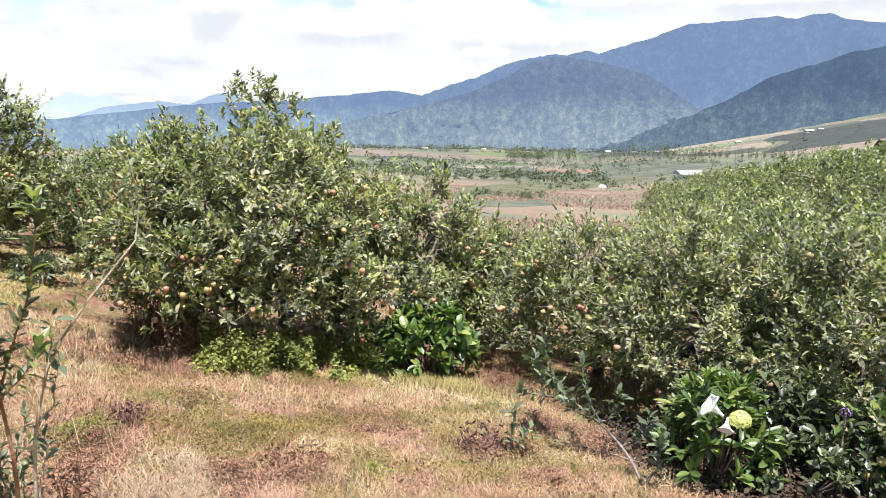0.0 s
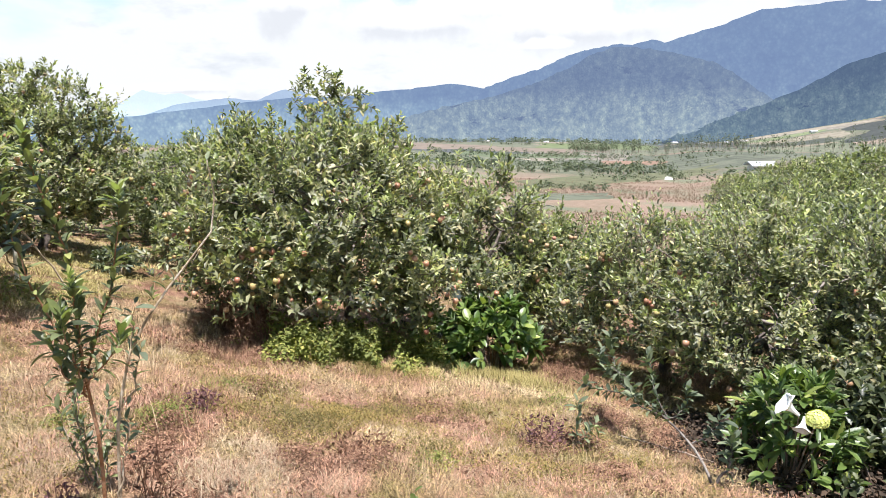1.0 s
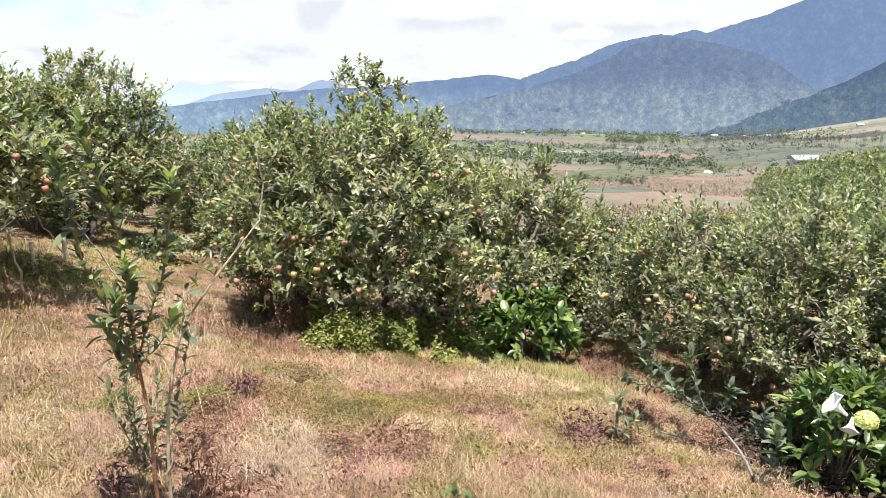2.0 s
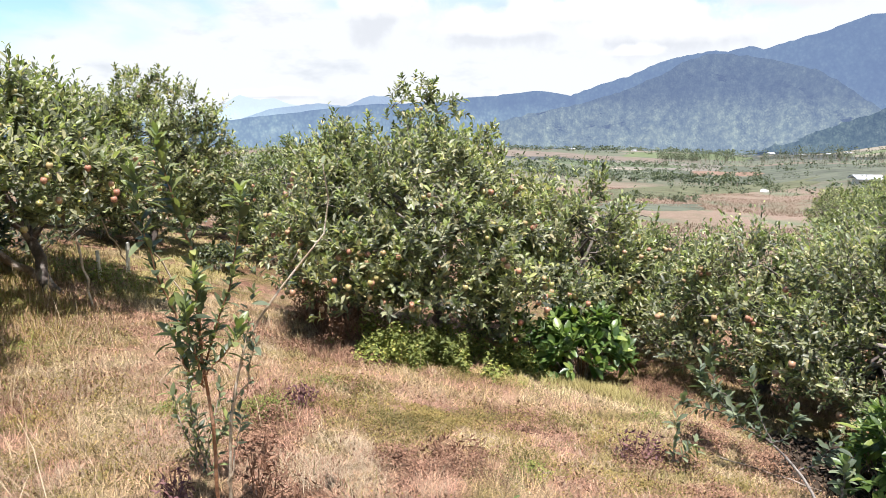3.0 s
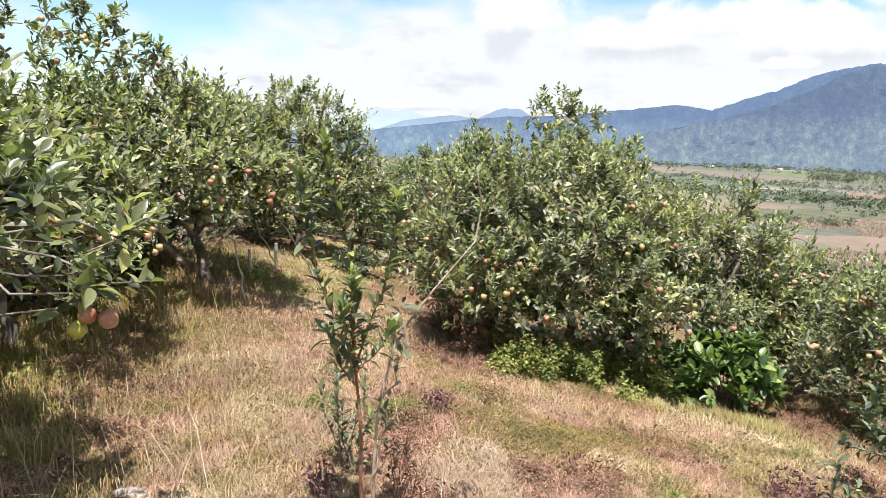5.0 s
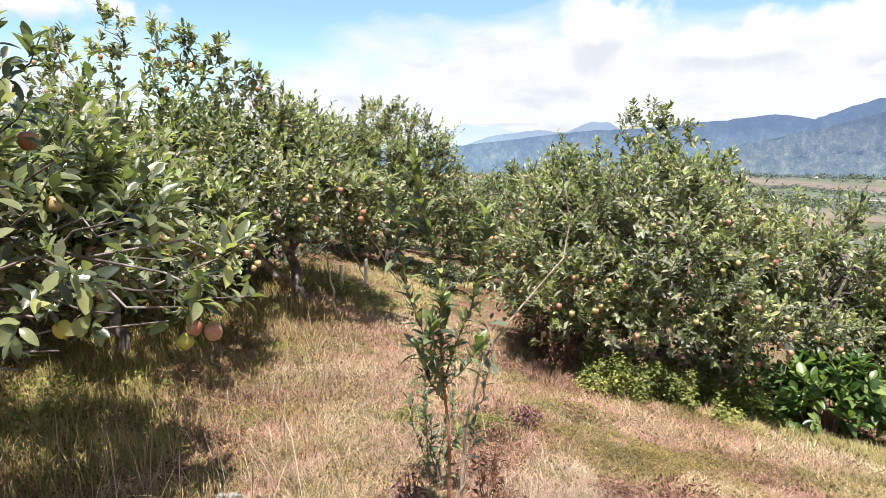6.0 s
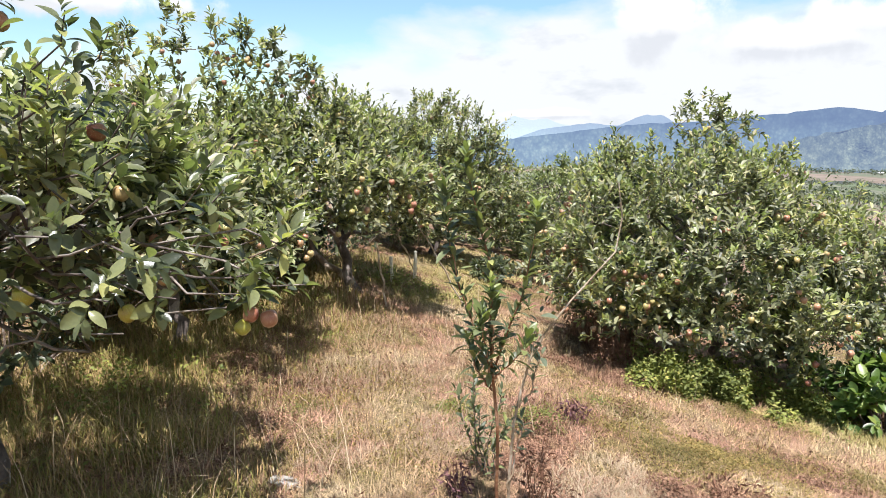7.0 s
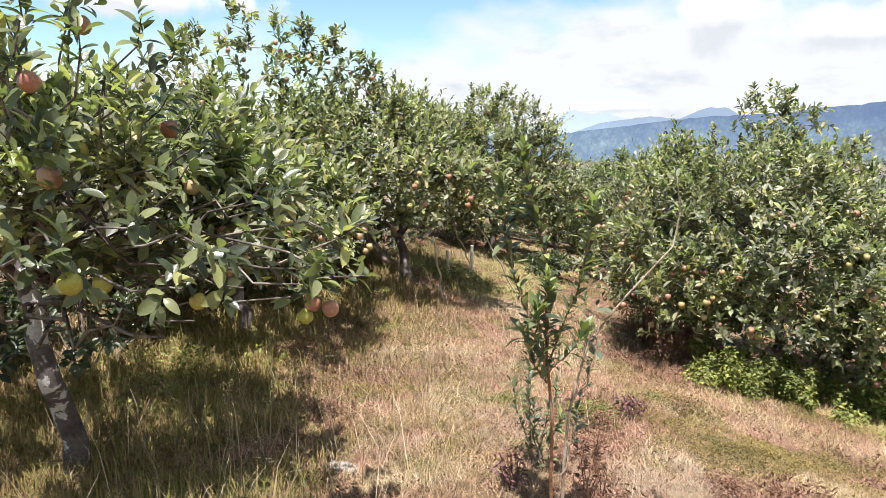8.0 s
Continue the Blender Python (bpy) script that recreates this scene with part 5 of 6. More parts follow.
# ---------------------------------------------------------------- grass and weeds
def blades(name, X, Y, length, width, el, mat, label, seed, bend=0.5, base=0.0):
    """Grass: narrow bent blades of two segments."""
    rg = np.random.default_rng(seed)
    n = len(X)
    P = np.stack([X, Y, ground_z(X, Y) - 0.01 + base], 1)
    a = rg.uniform(0, 6.283, n)
    out = np.stack([np.cos(a), np.sin(a), 0 * a], 1)
    el = np.clip(el, 0.05, 1.5)
    d1 = out * np.cos(el)[:, None] + np.array([0, 0, 1.0]) * np.sin(el)[:, None]
    e2 = np.clip(el - bend * rg.uniform(0.3, 1.2, n), -0.5, 1.4)
    d2 = out * np.cos(e2)[:, None] + np.array([0, 0, 1.0]) * np.sin(e2)[:, None]
    side = np.stack([-np.sin(a), np.cos(a), 0 * a], 1) * (width / 2)[:, None]
    mid = P + d1 * (length * 0.55)[:, None]
    tip = mid + d2 * (length * 0.45)[:, None]
    V = np.stack([P - side, P + side, mid + side * 0.8, mid - side * 0.8, tip], 1).reshape(-1, 3)
    k = np.arange(n)[:, None] * 5
    F = np.concatenate([k + [0, 1, 2], k + [0, 2, 3], k + [3, 2, 4]])
    return tagged(part_mesh(name, np_mesh(name, V, F), mat), label, "grass", kind="stuff")


def field_noise(X, Y, scale, seed):
    return np.array([noise.noise(Vector((x * scale, y * scale, seed))) for x, y in zip(X, Y)])


rng = np.random.default_rng(101)
def mat_blades(name, n, near, far, power, long, width, label, seed, share=0.0):
    """Fine lying grass, one narrow triangle a blade."""
    rg = np.random.default_rng(seed)
    dist = near + (far - near) * rg.uniform(0, 1, n) ** power
    bear = np.radians(rg.uniform(-80, 30, n))
    loose = rg.uniform(0, 1, n) < share
    dist = np.where(loose, 0.1 + 9 * np.sqrt(rg.uniform(0, 1, n)), dist)
    bear = np.where(loose, rg.uniform(-math.pi, math.pi, n), bear)
    X, Y = dist * np.sin(bear), dist * np.cos(bear)
    a, el = rg.uniform(0, 6.283, n), np.clip(rg.normal(0.38, 0.38, n), 0.0, 1.4)
    length = rg.uniform(0.4, 1.0, n) * long * (0.6 + 0.8 * np.clip(field_noise(X, Y, 1.3, 2.0) + 0.4, 0, 1))
    d1 = np.stack([np.cos(a) * np.cos(el), np.sin(a) * np.cos(el), np.sin(el)], 1)
    side = np.stack([-np.sin(a), np.cos(a), 0 * a], 1) * (0.5 * (width + 0.00045 * dist))[:, None]
    P = np.stack([X, Y, ground_z(X, Y) + rg.uniform(-0.006, 0.012, n)], 1)
    V = np.stack([P - side, P + side, P + d1 * length[:, None]], 1).reshape(-1, 3)
    return tagged(part_mesh(name, np_mesh(name, V, np.arange(3 * n).reshape(-1, 3)), M_TURF), label, "grass", kind="stuff")


mat_blades("dry_grass", 300000, 1.8, 7.5, 1.7, 0.095, 0.0021, "matted short dry grass, straw, pink and olive", 102)
mat_blades("dry_grass", 80000, 5.0, 13.0, 1.3, 0.12, 0.0012, "dry grass of the hillside meadow", 109, 0.3)

n = 60000
dist = 1.9 + 8.8 * rng.uniform(0, 1, n) ** 1.6
bear = np.radians(rng.uniform(-80, 30, n))
X, Y = dist * np.sin(bear), dist * np.cos(bear)
keep = field_noise(X, Y, 1.0, 12.0) + 0.5 * field_noise(X, Y, 3.2, 15.0) > 0.06
X, Y, dist = X[keep], Y[keep], dist[keep]
n = len(X)
blades("green_grass", X, Y, rng.uniform(0.03, 0.09, n), 0.0013 + 0.0005 * dist, rng.normal(0.7, 0.35, n), M_GREEN_GRASS, "patches of yellow-green grass in the straw", 103)
n = 4000
X, Y = rng.normal(-0.05, 0.22, n), rng.normal(5.9, 0.14, n)
blades("straw_tuft", X, Y - 0.35 * (X + 0.05), rng.uniform(0.06, 0.16, n), np.full(n, 0.0045), rng.normal(1.0, 0.3, n), M_STRAW_GREEN, "tuft of yellow-green standing grass before the shrub", 108)

# fluffy pale tufts with their blades spread out
n = 1500
d1 = 1.9 + 5.8 * rng.uniform(0, 1, n) ** 1.25
a1 = np.radians(rng.uniform(-72, 18, n))
X, Y = d1 * np.sin(a1), d1 * np.cos(a1)
keep = field_noise(X, Y, 0.9, 61.0) + 0.4 * field_noise(X, Y, 2.8, 62.0) > -0.05
X, Y, d1 = (np.repeat(v[keep], 30) for v in (X, Y, d1))
n = len(X)
spread = rng.uniform(0.02, 0.07, n)
turn1 = rng.uniform(0, 6.283, n)
blades("straw_tufts", X + np.cos(turn1) * spread, Y + np.sin(turn1) * spread, rng.uniform(0.04, 0.11, n), 0.0011 + 0.0004 * d1, rng.normal(0.6, 0.35, n), M_STRAW_PALE, "fluffy pale tufts of dry grass", 111, 0.9)

# longer grass in the shade beside the left-hand row
n = 34000
s1 = rng.uniform(0, 1, n)
X = -3.6 - 2.2 * s1 + rng.normal(0, 0.55, n)
Y = 0.7 + 5.5 * s1 + rng.normal(0, 0.6, n)
keep = (X < -2.75 - 0.32 * np.maximum(0, Y - 1.6)) & (field_noise(X, Y, 1.6, 31.0) > -0.32)
X, Y = X[keep], Y[keep]
n = len(X)
blades("tall_grass", X, Y, rng.uniform(0.06, 0.22, n), 0.0017 + 0.0005 * np.hypot(X, Y), rng.normal(0.85, 0.45, n), M_TALL, "long shaded green and straw grass under the apple trees", 104, 1.2)
n = 30000
X, Y = rng.uniform(-4.4, -2.0, n), rng.uniform(0.3, 3.2, n)
keep = (Y < 1.75 + 0.68 * (-2.25 - X) + rng.normal(0, 0.12, n)) & (field_noise(X, Y, 2.2, 33.0) > -0.25)
X, Y = X[keep], Y[keep]
n = len(X)
blades("tall_grass", X, Y, rng.uniform(0.05, 0.24, n), 0.0015 + 0.0006 * np.hypot(X, Y), rng.normal(0.9, 0.45, n), M_TALL, "olive and straw grass in the shade of the leaning tree", 112, 1.1)
n = 160
X, Y = rng.uniform(-3.6, -1.9, n), rng.uniform(0.9, 2.6, n)
blades("straw_stalks", X, Y, rng.uniform(0.2, 0.5, n), np.full(n, 0.0035), rng.normal(0.95, 0.3, n), M_STRAW, "long bent bleached stalks over the shaded grass", 113, 0.7)
n = 1500
X, Y = rng.uniform(-5.5, -1.2, n), rng.uniform(0.8, 6.5, n)
keep = (X < -1.9 - 0.2 * np.maximum(0, Y - 2)) | (rng.uniform(0, 1, n) < 0.22)
X, Y = X[keep], Y[keep]
n = len(X)
blades("straw_stalks", X, Y, rng.uniform(0.12, 0.34, n), np.full(n, 0.0028), rng.normal(1.1, 0.3, n), M_STRAW, "tall bleached straw stalks", 105, 0.4)


def brush(spots, seed):
    rg = np.random.default_rng(seed)
    X, Y = [], []
    for x, y, rx, ry, m in spots:
        a, q = rg.uniform(0, 6.283, m), rg.uniform(0, 1.3, m) ** 0.6
        X.append(x + np.cos(a) * q * rx)
        Y.append(y + np.sin(a) * q * ry)
    X, Y = np.concatenate(X), np.concatenate(Y)
    m = len(X)
    blades("withered_brush", X, Y, rg.uniform(0.03, 0.13, m), np.full(m, 0.004), rg.normal(0.7, 0.4, m), M_DEAD, "low red-brown withered growth beside the tree", seed, 0.5)


brush([(-2.5, 6.4, 0.5, 0.9, 9000), (-2.0, 5.35, 0.32, 0.4, 5500), (-3.35, 3.0, 0.5, 0.35, 2200), (-4.1, 4.3, 0.6, 0.4, 1800), (0.75, 6.3, 0.4, 0.6, 2200)], 107)


def weed_patch(name, spots, count, leaf, mat, label, seed, high=0.16, gap=0.35, loose=1.0):
    """Low broad-leaved weeds in loose patches: centres with radii."""
    rg = np.random.default_rng(seed)
    P = []
    for x, y, rx, ry, share in spots:
        m = int(count * share)
        a, q = rg.uniform(0, 6.283, m), rg.uniform(0, 1.25, m) ** 0.75
        px, py = x + np.cos(a) * q * rx * loose, y + np.sin(a) * q * ry * loose
        ok = field_noise(px, py, 3.5, 9.0) + 0.5 * field_noise(px, py, 9.0, 4.0) > q * 0.45 - gap
        px, py, q, m = px[ok], py[ok], q[ok], int(ok.sum())
        P.append(np.stack([px, py, ground_z(px, py) + rg.uniform(0.01, 1, m) * high * (1.35 - q)], 1))
    P = np.concatenate(P)
    m = len(P)
    D = rg.normal(0, 1, (m, 3)) * [1, 1, 0.45]
    N = rg.normal(0, 0.35, (m, 3)) + [0, 0, 1]
    L = leaf * rg.uniform(0.6, 1.3, m)
    tagged(part_mesh(name, leaf_mesh(name, P, D, N, L, L * 0.6, 0.3, False), mat), label, "weeds", kind="stuff")


weed_patch("tall_weeds", [(-1.64, 5.42, 0.32, 0.26, 1.2), (-1.38, 5.58, 0.36, 0.30, 1.2), (-1.10, 5.74, 0.32, 0.28, 1.0), (-1.55, 5.85, 0.40, 0.30, 1.1), (-1.3, 6.35, 0.6, 0.35, 1.3), (-0.75, 6.2, 0.4, 0.25, 0.8), (-1.95, 5.75, 0.3, 0.3, 0.8), (-1.7, 6.2, 0.4, 0.3, 0.9)],
           4200, 0.034, M_WEED, "bushy bright green weeds at the foot of the tree", 205, 0.27, 0.3, 1.2)
weed_patch("green_weeds", [(-3.9, 2.2, 0.7, 0.9, 0.45), (-4.9, 6.1, 0.8, 0.5, 0.5), (-5.2, 4.2, 0.8, 0.8, 0.5)],
           4600, 0.032, M_WEED, "bright green ground weeds at the foot of the trees", 201)
OLIVE_SPOTS = [(-0.74, 3.86, 0.34, 0.26, 1.0), (-0.38, 3.44, 0.19, 0.33, 1.0), (-1.01, 3.85, 0.16, 0.2, 1.0), (-0.27, 4.54, 0.22, 0.18, 0.6), (-1.98, 4.73, 0.2, 0.47, 0.7), (-1.55, 4.22, 0.21, 0.31, 0.8),
               (-1.11, 5.4, 0.3, 0.3, 0.7), (0.01, 4.16, 0.13, 0.39, 0.8), (-0.72, 5.36, 0.22, 0.3, 0.6), (-2.97, 3.01, 0.17, 0.23, 0.5), (-3.57, 3.1, 0.15, 0.17, 0.4)]
OLIVE_MORE = [(-1.2, 3.63, 0.18, 0.28, 1.0), (-1.51, 3.7, 0.16, 0.26, 0.7), (-1.42, 5.23, 0.36, 0.25, 0.6), (-2.59, 5.32, 0.28, 0.52, 0.5), (-0.76, 4.26, 0.2, 0.3, 0.7), (-1.68, 4.4, 0.23, 0.25, 0.5),
              (0.45, 4.1, 0.3, 0.3, 0.9), (0.75, 3.7, 0.2, 0.25, 0.8), (0.2, 3.35, 0.3, 0.2, 0.8), (-2.2, 2.6, 0.2, 0.2, 0.4),
              (-3.83, 4.02, 0.3, 0.25, 0.6), (-3.69, 3.56, 0.3, 0.2, 0.6), (-4.1, 4.67, 0.35, 0.4, 0.7), (-3.11, 2.86, 0.2, 0.2, 0.6), (-2.59, 2.54, 0.2, 0.2, 0.6), (-2.97, 3.39, 0.25, 0.2, 0.5), (-2.3, 3.4, 0.2, 0.2, 0.5)]
weed_patch("olive_weeds", OLIVE_SPOTS + OLIVE_MORE, 7000, 0.0125, M_OLIVE, "mats of small olive-green weeds in the straw", 202, 0.045, 0.42, 2.0)
weed_patch("green_weeds", [(-1.81, 3.5, 0.17, 0.18, 1.0), (0.42, 5.14, 0.18, 0.35, 1.0), (-0.34, 3.26, 0.09, 0.12, 0.4), (-4.37, 6.07, 0.2, 0.8, 0.5),
                            (-3.75, 3.8, 0.25, 0.25, 0.5), (-3.05, 2.75, 0.18, 0.18, 0.4), (-2.35, 3.35, 0.14, 0.14, 0.5), (-4.5, 4.6, 0.3, 0.3, 0.6), (-1.76, 4.16, 0.2, 0.2, 0.4), (-0.5, 5.5, 0.2, 0.2, 0.4)], 3600, 0.014, M_WEED, "small bright green weeds in the straw", 206, 0.05, 0.3, 1.8)
# near-black leaves laid down for dark soil and tree shade
M_SOIL_SHADE = island_material("soil_shade", [(0, (0.030, 0.022, 0.015)), (0.6, (0.065, 0.043, 0.030)), (1, (0.120, 0.082, 0.056))], 0.9)
weed_patch("soil_shade_leaves", [(1.35, 4.35, 0.25, 0.35, 1.2), (1.6, 5.0, 0.4, 0.5, 1.2), (2.0, 3.85, 0.7, 0.35, 1.0), (2.8, 4.1, 0.6, 0.4, 1.0), (1.5, 4.35, 0.35, 0.4, 0.7)],
           3000, 0.045, M_SOIL_SHADE, "dark leaf patches standing in for dark soil and shade under the trees", 204, 0.085, 0.8)
RUST_SPOTS = [(-0.69, 3.22, 0.2, 0.19, 1.2), (-1.85, 5.3, 0.23, 0.15, 0.9), (-1.58, 4.19, 0.14, 0.34, 0.4), (-1.68, 2.99, 0.08, 0.2, 0.6), (-2.38, 5.78, 0.25, 0.7, 2.2), (-3.91, 3.0, 0.18, 0.41, 1.0),
              (-2.87, 4.56, 0.09, 0.6, 0.3), (-3.57, 2.28, 0.2, 0.22, 0.5), (0.23, 3.91, 0.12, 0.2, 0.8), (-2.0, 5.35, 0.32, 0.35, 1.6), (-2.7, 6.7, 0.4, 0.6, 1.2), (0.58, 6.3, 0.25, 0.6, 1.6),
              (-3.75, 2.92, 0.28, 0.26, 1.6), (-3.47, 2.74, 0.22, 0.3, 1.1), (-3.0, 2.45, 0.2, 0.2, 0.8), (-2.48, 5.2, 0.25, 0.3, 0.9), (-1.76, 3.35, 0.12, 0.2, 0.5), (0.65, 4.6, 0.22, 0.4, 1.1), (1.05, 4.4, 0.25, 0.5, 1.3), (0.62, 3.45, 0.2, 0.25, 0.8), (0.45, 4.0, 0.2, 0.2, 0.6), (-0.98, 3.1, 0.15, 0.15, 0.5)]
weed_patch("red_weeds", RUST_SPOTS, 4400, 0.015, M_DEAD, "low red-brown withered weeds in the straw", 203, 0.07, 0.35, 1.5)


def grass_patch(name, spots, count, long, mat, label, seed):
    """Short matted grass of one colour in loose patches."""
    rg = np.random.default_rng(seed)
    X, Y = [], []
    for x, y, rx, ry, share in spots:
        m = int(count * share)
        a, q = rg.uniform(0, 6.283, m), rg.uniform(0, 1.5, m) ** 0.6
        px, py = x + np.cos(a) * q * rx, y + np.sin(a) * q * ry
        ok = field_noise(px, py, 5.0, seed) > q * 0.35 - 0.4
        X.append(px[ok])
        Y.append(py[ok])
    X, Y = np.concatenate(X), np.concatenate(Y)
    m = len(X)
    blades(name, X, Y, rg.uniform(0.4, 1.2, m) * long, 0.0009 + 0.00045 * np.hypot(X, Y), rg.normal(0.5, 0.35, m), mat, label, seed, 0.8)


grass_patch("pink_grass", [(-1.19, 4.33, 0.2, 0.43, 1.0), (-0.23, 4.43, 0.25, 0.67, 1.3), (-0.66, 4.99, 0.24, 0.4, 0.8), (-3.14, 4.58, 0.22, 0.79, 0.8), (-2.1, 3.89, 0.14, 0.8, 0.9), (-3.82, 3.59, 0.25, 0.3, 0.5), (-0.38, 5.36, 0.31, 0.5, 0.8),
                           (0.35, 4.5, 0.25, 0.3, 0.4), (-2.92, 3.06, 0.22, 0.3, 0.8), (-2.45, 2.4, 0.18, 0.25, 0.8), (-3.1, 3.62, 0.2, 0.3, 0.7), (-3.78, 4.36, 0.25, 0.4, 0.7), (-2.25, 2.89, 0.15, 0.2, 0.5), (-2.6, 3.65, 0.2, 0.25, 0.6)], 5000, 0.06, M_PINK, "matted pinkish dry grass", 114)
grass_patch("pale_grass", [(-1.35, 2.92, 0.28, 0.2, 1.2), (-1.21, 3.17, 0.16, 0.17, 0.8), (-2.64, 5.16, 0.14, 0.63, 0.6), (-3.08, 3.37, 0.4, 0.49, 1.4), (-2.13, 3.0, 0.23, 0.31, 0.9), (-2.52, 2.5, 0.23, 0.29, 0.8), (-1.0, 2.75, 0.3, 0.2, 0.9)],
            5200, 0.085, M_STRAW_PALE, "fluffy bleached grass", 115)
grass_patch("yellow_grass", [(-0.38, 6.0, 0.27, 0.30, 1.0), (-4.35, 6.16, 0.2, 0.8, 0.9), (-5.0, 7.6, 0.45, 0.9, 1.6), (-5.7, 9.2, 0.6, 0.9, 1.6), (-6.3, 10.6, 0.8, 0.8, 1.4), (-0.8, 5.75, 0.3, 0.2, 0.5)], 6500, 0.10, M_STRAW_GREEN, "standing yellow-green grass", 116)


n = 42000
d1 = 2.0 + 5.0 * rng.uniform(0, 1, n) ** 1.3
a1 = np.radians(rng.uniform(-75, 22, n))
X, Y = d1 * np.sin(a1), d1 * np.cos(a1)
keep = field_noise(X, Y, 1.1, 51.0) + 0.45 * field_noise(X, Y, 3.6, 52.0) > 0.04
X, Y = X[keep], Y[keep]
n = len(X)
P = np.stack([X, Y, ground_z(X, Y) + rng.uniform(0.0, 0.035, n)], 1)
L = rng.uniform(0.010, 0.024, n)
tagged(part_mesh("olive_weeds", leaf_mesh("olive_weeds", P, rng.normal(0, 1, (n, 3)) * [1, 1, 0.4], rng.normal(0, 0.5, (n, 3)) + [0, 0, 1], L, L * 0.55, 0.3, False), M_OLIVE), "tiny olive-green weeds matted into the grass", "weeds", kind="stuff")

n = 46000
d1 = 2.0 + 5.5 * rng.uniform(0, 1, n) ** 1.2
a1 = np.radians(rng.uniform(-75, 22, n))
X, Y = d1 * np.sin(a1), d1 * np.cos(a1)
keep = field_noise(X, Y, 1.4, 71.0) + 0.6 * field_noise(X, Y, 5.0, 72.0) > 0.16
X, Y = X[keep], Y[keep]
n = len(X)
P = np.stack([X, Y, ground_z(X, Y) + rng.uniform(0.0, 0.05, n)], 1)
L = rng.uniform(0.012, 0.030, n)
tagged(part_mesh("red_weeds", leaf_mesh("red_weeds", P, rng.normal(0, 1, (n, 3)), rng.normal(0, 0.6, (n, 3)) + [0, 0, 1], L, L * 0.4, 0.4, False), M_DEAD), "scattered red-brown withered leaves in the straw", "weeds", kind="stuff")


# ---------------------------------------------------------------- the valley
def stand(name, places, mat, label, seed, leaves=40):
    """Distant trees as loose crowns on thin trunks: x, y, height, width."""
    rg = np.random.default_rng(seed)
    Pn, Dn, Nn, Ln = [], [], [], []
    t1 = Tubes()
    for x, y, h, w in places:
        z = float(ground_z(x, y))
        d = unit(rg.normal(0, 1, (leaves, 3)))
        q = rg.uniform(0.3, 1.0, (leaves, 1)) ** 0.5
        c = np.array([x, y, z + h * 0.58]) + d * q * [w / 2, w / 2, h * 0.42]
        Pn.append(c)
        Dn.append(d + rg.normal(0, 0.6, (leaves, 3)))
        Nn.append(d * 0.6 + [0, 0, 0.7] + rg.normal(0, 0.3, (leaves, 3)))
        Ln.append(np.full(leaves, w * 0.24) * rg.uniform(0.6, 1.3, leaves))
        t1.add([(x, y, z - 0.3), (x, y, z + h * 0.5)], [w * 0.035, w * 0.02], 4)
    L = np.concatenate(Ln)
    ob = tagged(new(name), label, "woods", kind="stuff")
    part_mesh("tree_crowns", leaf_mesh("tree_crowns", np.concatenate(Pn), np.concatenate(Dn), np.concatenate(Nn), L, L * 0.8, 0.3, False), mat, ob)
    part_mesh("tree_trunks", t1.mesh("tree_trunks"), M_TWIG, ob)


# leaf colours lightened and greyed to stand in for valley haze
M_WOODS = leaf_material("hazed_tree_leaf", (0.084, 0.105, 0.084), (0.100, 0.120, 0.082), (0.145, 0.163, 0.108), (0.190, 0.198, 0.130), rough=0.8, trans=0.15, spec=0.1)
rng = np.random.default_rng(301)


def scatter(n, a0, a1, d0, d1, h0, h1, slim):
    out = []
    for _ in range(n):
        a, d, h = radians(rng.uniform(a0, a1)), rng.uniform(d0, d1), rng.uniform(h0, h1)
        out.append((d * math.sin(a), d * math.cos(a), h, h * rng.uniform(0.5, 0.9) * slim))
    return out


def field_sheet(a0, a1, d0, d1, col, label, seed, tilt=0.0):
    """A cultivated strip lying on the valley floor between two bearings and two distances."""
    u, v = np.meshgrid(np.linspace(0, 1, 40), np.linspace(0, 1, 10))
    wob = np.array([noise.noise(Vector((p * 6, q * 1.5, seed))) for p, q in zip(u.ravel(), v.ravel())]).reshape(u.shape)
    A = np.radians(a0 + (a1 - a0) * u + (a1 - a0) * 0.04 * np.sin(9 * v + seed) * (2 * u - 1))
    D = d0 + (d1 - d0) * (v + 0.10 * wob) + tilt * (u - 0.5)
    X, Y = D * np.sin(A), D * np.cos(A)
    Z = ground_z(X, Y) + np.clip((D - 60) / 300, 0, 1) * np.sin(X * 0.013) * np.cos(Y * 0.009) * 1.5 + 0.0006 * D + 0.03
    edge = np.zeros(Z.shape, bool)
    edge[[0, -1]] = True
    edge[:, [0, -1]] = True
    Z = np.where(edge, Z - 0.5 - 0.001 * D, Z)
    i = np.arange(9)[:, None] * 40 + np.arange(39)[None]
    F = np.stack([i, i + 1, i + 41, i + 40], -1).reshape(-1, 4)
    mat = plain("field_soil", col, 0.95, 0.32, 0.09 if d0 > 200 else 0.5, 0.0, 0.1)
    tagged(part_mesh("field", np_mesh("field", np.stack([X, Y, Z], -1).reshape(-1, 3), F, True), mat), label, "field", kind="structure")


field_sheet(24.5, 48, 400, 940, (0.051, 0.055, 0.051), "dark ploughed slope of the upland", 1.0, -120)
field_sheet(15, 26, 985, 1120, (0.223, 0.193, 0.151), "pale harvested strip on the upland", 2.0)
field_sheet(17, 23, 860, 950, (0.145, 0.170, 0.091), "green strip on the upland", 3.0, 60)
field_sheet(18, 24.5, 640, 840, (0.200, 0.176, 0.133), "straw-coloured strip on the upland", 4.0, -60)
field_sheet(11, 24, 500, 620, (0.060, 0.066, 0.055), "dark hedged strip before the tree belt", 5.0, 60)
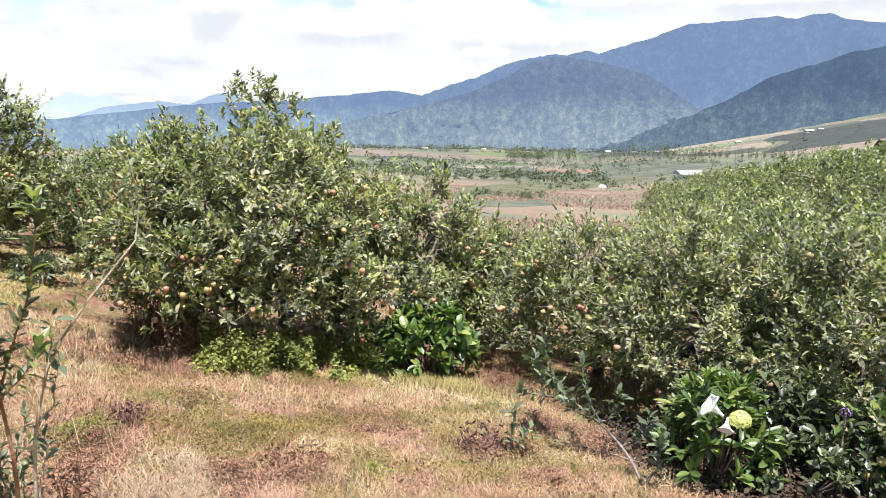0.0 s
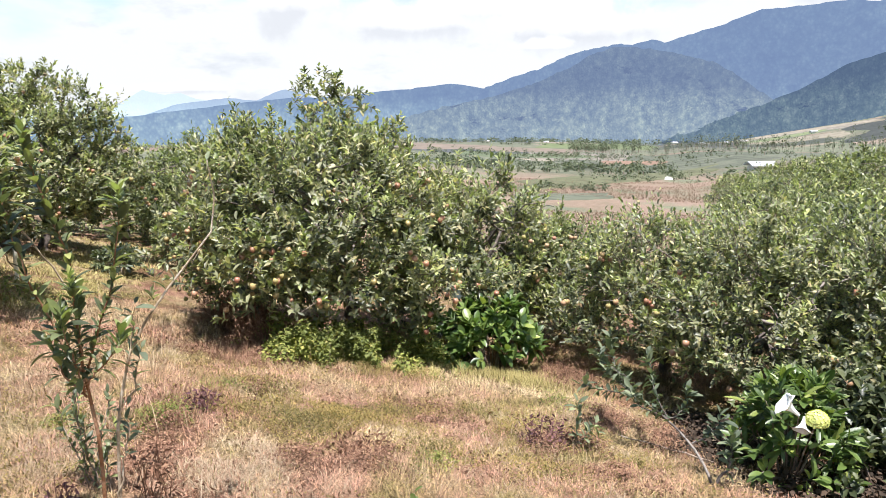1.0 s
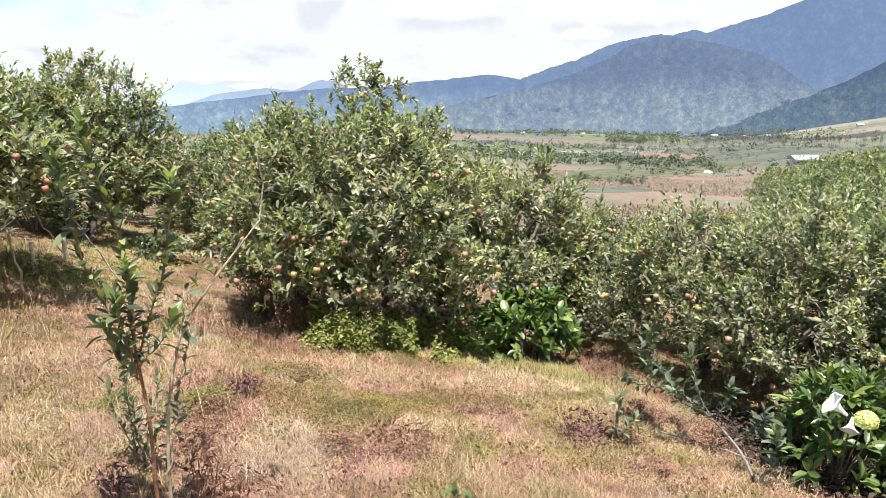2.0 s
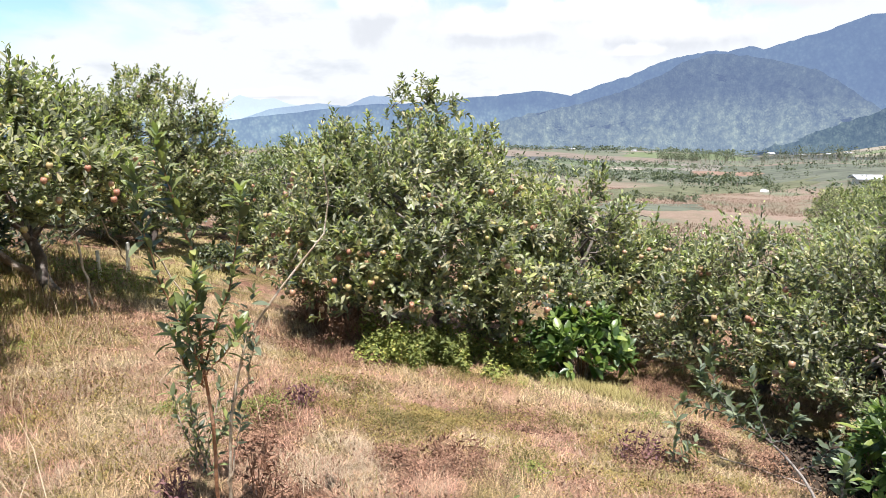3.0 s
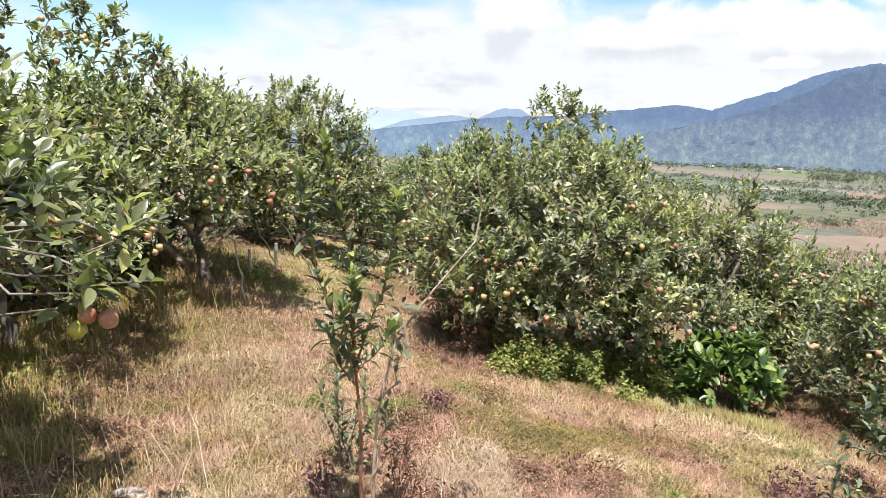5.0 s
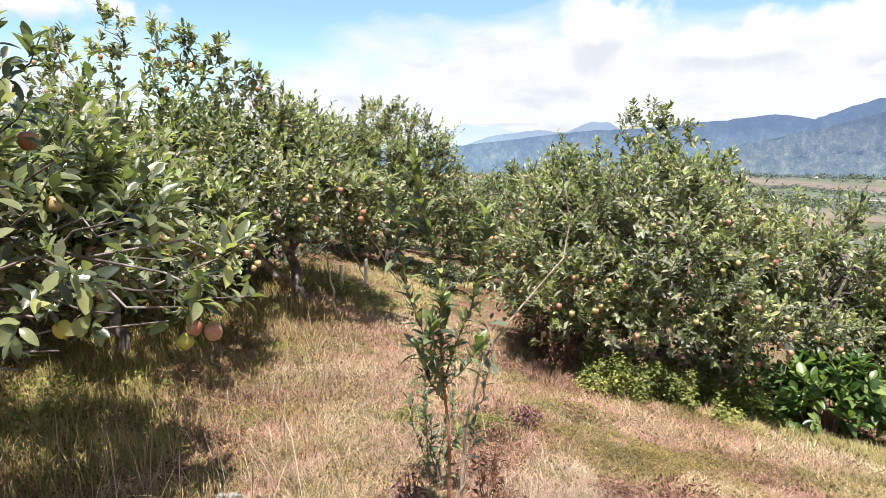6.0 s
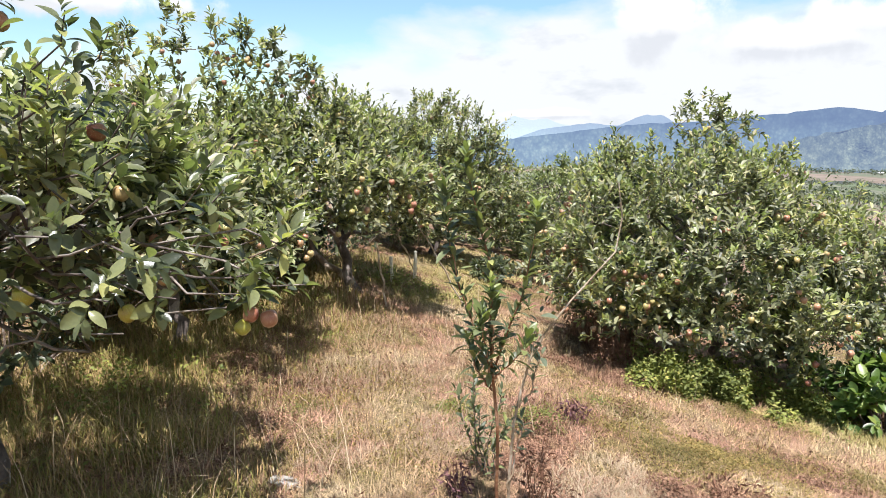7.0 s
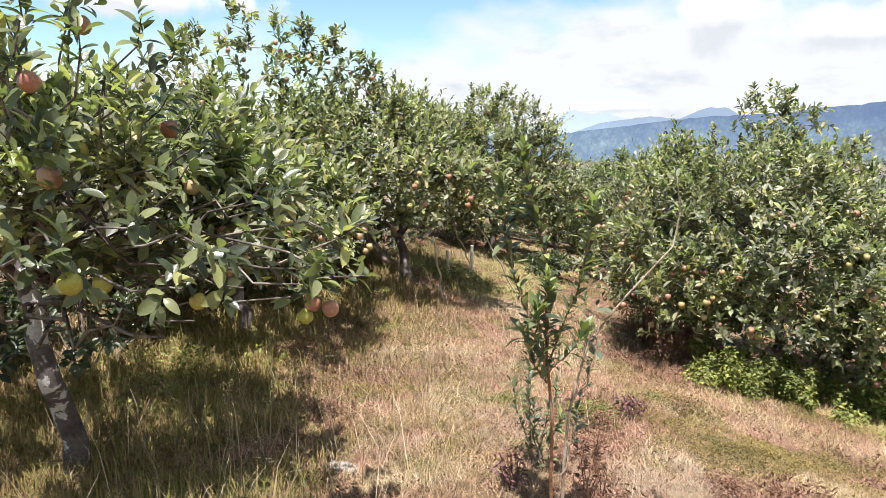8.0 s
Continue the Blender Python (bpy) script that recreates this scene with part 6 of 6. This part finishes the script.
field_sheet(-9, 5.5, 250, 420, (0.165, 0.132, 0.105), "pinkish bare field on the valley floor", 6.0, 60)
field_sheet(2.5, 12, 440, 900, (0.118, 0.140, 0.070), "green field on the valley floor", 7.0, 40)
field_sheet(9.5, 18, 620, 1050, (0.063, 0.067, 0.063), "dark ploughed strip on the valley floor", 13.0, 120)
field_sheet(-16, 3, 520, 900, (0.110, 0.118, 0.083), "grey-green field on the valley floor", 8.0, -30)
field_sheet(7.5, 12.5, 150, 185, (0.200, 0.127, 0.091), "patch of bare red earth", 9.0, 10)
field_sheet(-4, 7, 185, 240, (0.102, 0.121, 0.072), "green strip in the valley", 10.0, 20)
field_sheet(0.5, 8.5, 46, 60, (0.105, 0.112, 0.080), "grey-green plot among the dry stalks", 11.0, 12)
field_sheet(1, 16, 80, 106, (0.105, 0.107, 0.062), "grassy strip beyond the dry stalks", 12.0, 46)
stand("valley_woods", scatter(300, 6, 29, 300, 380, 3, 6.5, 0.45) + scatter(50, 5, 8, 300, 330, 3, 5, 0.6), M_WOODS, "line of slender trees across the valley floor", 306)
stand("hedgerow", scatter(200, -8, 13, 104, 136, 0.5, 1.5, 1.7) + scatter(40, 2, 8, 66, 72, 0.3, 0.7, 1.5), M_WOODS, "dark hedgerow between the fields", 307, 36)
stand("valley_scrub", scatter(90, -12, 20, 150, 300, 0.6, 1.8, 1.5) + scatter(320, -6, 24, 125, 270, 0.25, 0.8, 1.9) + scatter(90, -6, 9, 190, 215, 0.8, 1.6, 1.6) + scatter(50, 6, 20, 84, 100, 0.4, 1.0, 1.7), M_WOODS, "scattered scrub and small trees between the fields", 303, 24)
stand("valley_woods", scatter(70, -12, 36, 520, 1150, 2, 5, 1.3) + scatter(300, -16, 14, 1300, 1500, 4, 9, 2.0) + scatter(70, -8, 12, 560, 600, 2, 5, 1.4), M_WOODS, "tree lines and copses on the far valley floor", 304, 22)

n = 42000
dist = rng.uniform(19, 88, n)
bear = np.radians(rng.uniform(-4, 17, n))
X, Y = dist * np.sin(bear), dist * np.cos(bear)
keep = (field_noise(X, Y, 0.06, 40.0) > -0.1)
X, Y, dist = X[keep], Y[keep], dist[keep]
n = len(X)
M_STALK = island_material("rust_stalk", [(0, (0.165, 0.108, 0.074)), (0.6, (0.220, 0.150, 0.108)), (1, (0.285, 0.210, 0.155))], 0.9, 0.05)
blades("dry_stalks", X, Y, rng.uniform(0.06, 0.20, n), 0.006 + 0.0004 * dist, rng.normal(1.2, 0.25, n), M_STALK, "rust-coloured field of dry stalks below the orchard", 106, 0.4)


def shed(x, y, w, d, h, turn, label, roof_mat):
    z = float(ground_z(x, y))
    ob = thing("farm_shed", x, y, z, label, "shed", "valley buildings")
    ob.rotation_euler = (0, 0, radians(turn))
    bm = bmesh.new()
    bmesh.ops.create_cube(bm, size=1, matrix=Matrix.Translation((0, 0, h / 2 - 0.2)) @ Matrix.Diagonal((w, d, h + 0.4, 1)))
    part("wall", bm, M_WALL, ob)
    bm = bmesh.new()
    e, t = 0.4, 0.12
    vs = [bm.verts.new(p) for p in [(-w / 2 - e, -d / 2 - e, h), (w / 2 + e, -d / 2 - e, h), (w / 2 + e, 0, h + d * 0.25), (-w / 2 - e, 0, h + d * 0.25), (w / 2 + e, d / 2 + e, h), (-w / 2 - e, d / 2 + e, h)]]
    up = [bm.verts.new(v.co + Vector((0, 0, t))) for v in vs]
    for q in [(0, 1, 2, 3), (3, 2, 4, 5)]:
        bm.faces.new([vs[k] for k in q][::-1])
        bm.faces.new([up[k] for k in q])
    for a, b in [(0, 1), (1, 2), (2, 4), (4, 5), (5, 3), (3, 0)]:
        bm.faces.new((vs[a], vs[b], up[b], up[a]))
    bmesh.ops.recalc_face_normals(bm, faces=bm.faces)
    part("roof", bm, roof_mat, ob, "pale sheet roof")
    bm = bmesh.new()
    bmesh.ops.create_cube(bm, size=1, matrix=Matrix.Translation((w * 0.12, -d / 2 - 0.04, h * 0.4)) @ Matrix.Diagonal((w * 0.18, 0.1, h * 0.8, 1)))
    part("door", bm, M_TWIG, ob, "dark wooden door")
    return ob


shed(31.2, 90.4, 2.5, 1.7, 0.45, 8, "farm shed with a pale sheet roof below the orchard", M_ROOF)
for a, d, w, turn in [(14.9, 1020, 8, 10), (16.6, 1000, 7, -20), (17.8, 960, 7, 30), (22.3, 900, 7, 5), (26.9, 880, 9, 0), (27.6, 900, 6, 15), (12.9, 1080, 9, 12), (3.2, 1250, 8, 0), (-1.5, 1300, 9, 0)]:
    shed(d * math.sin(radians(a)), d * math.cos(radians(a)), w, w * 0.6, w * 0.22, turn, "small pale farm building far across the valley", M_ROOF)

stand("upland_trees", [(33.5, 52.5, 3.4, 3.2), (36.5, 56.0, 2.6, 2.6)], M_WOODS, "trees standing above the orchard on the upland", 305, 260)
crumpled("boulder", 20.5, 91.4, float(ground_z(20.5, 91.4)) + 0.1, (0.5, 0.4, 0.3), M_STONE, "pale boulder lying in the dry field", "boulder", 5.0)
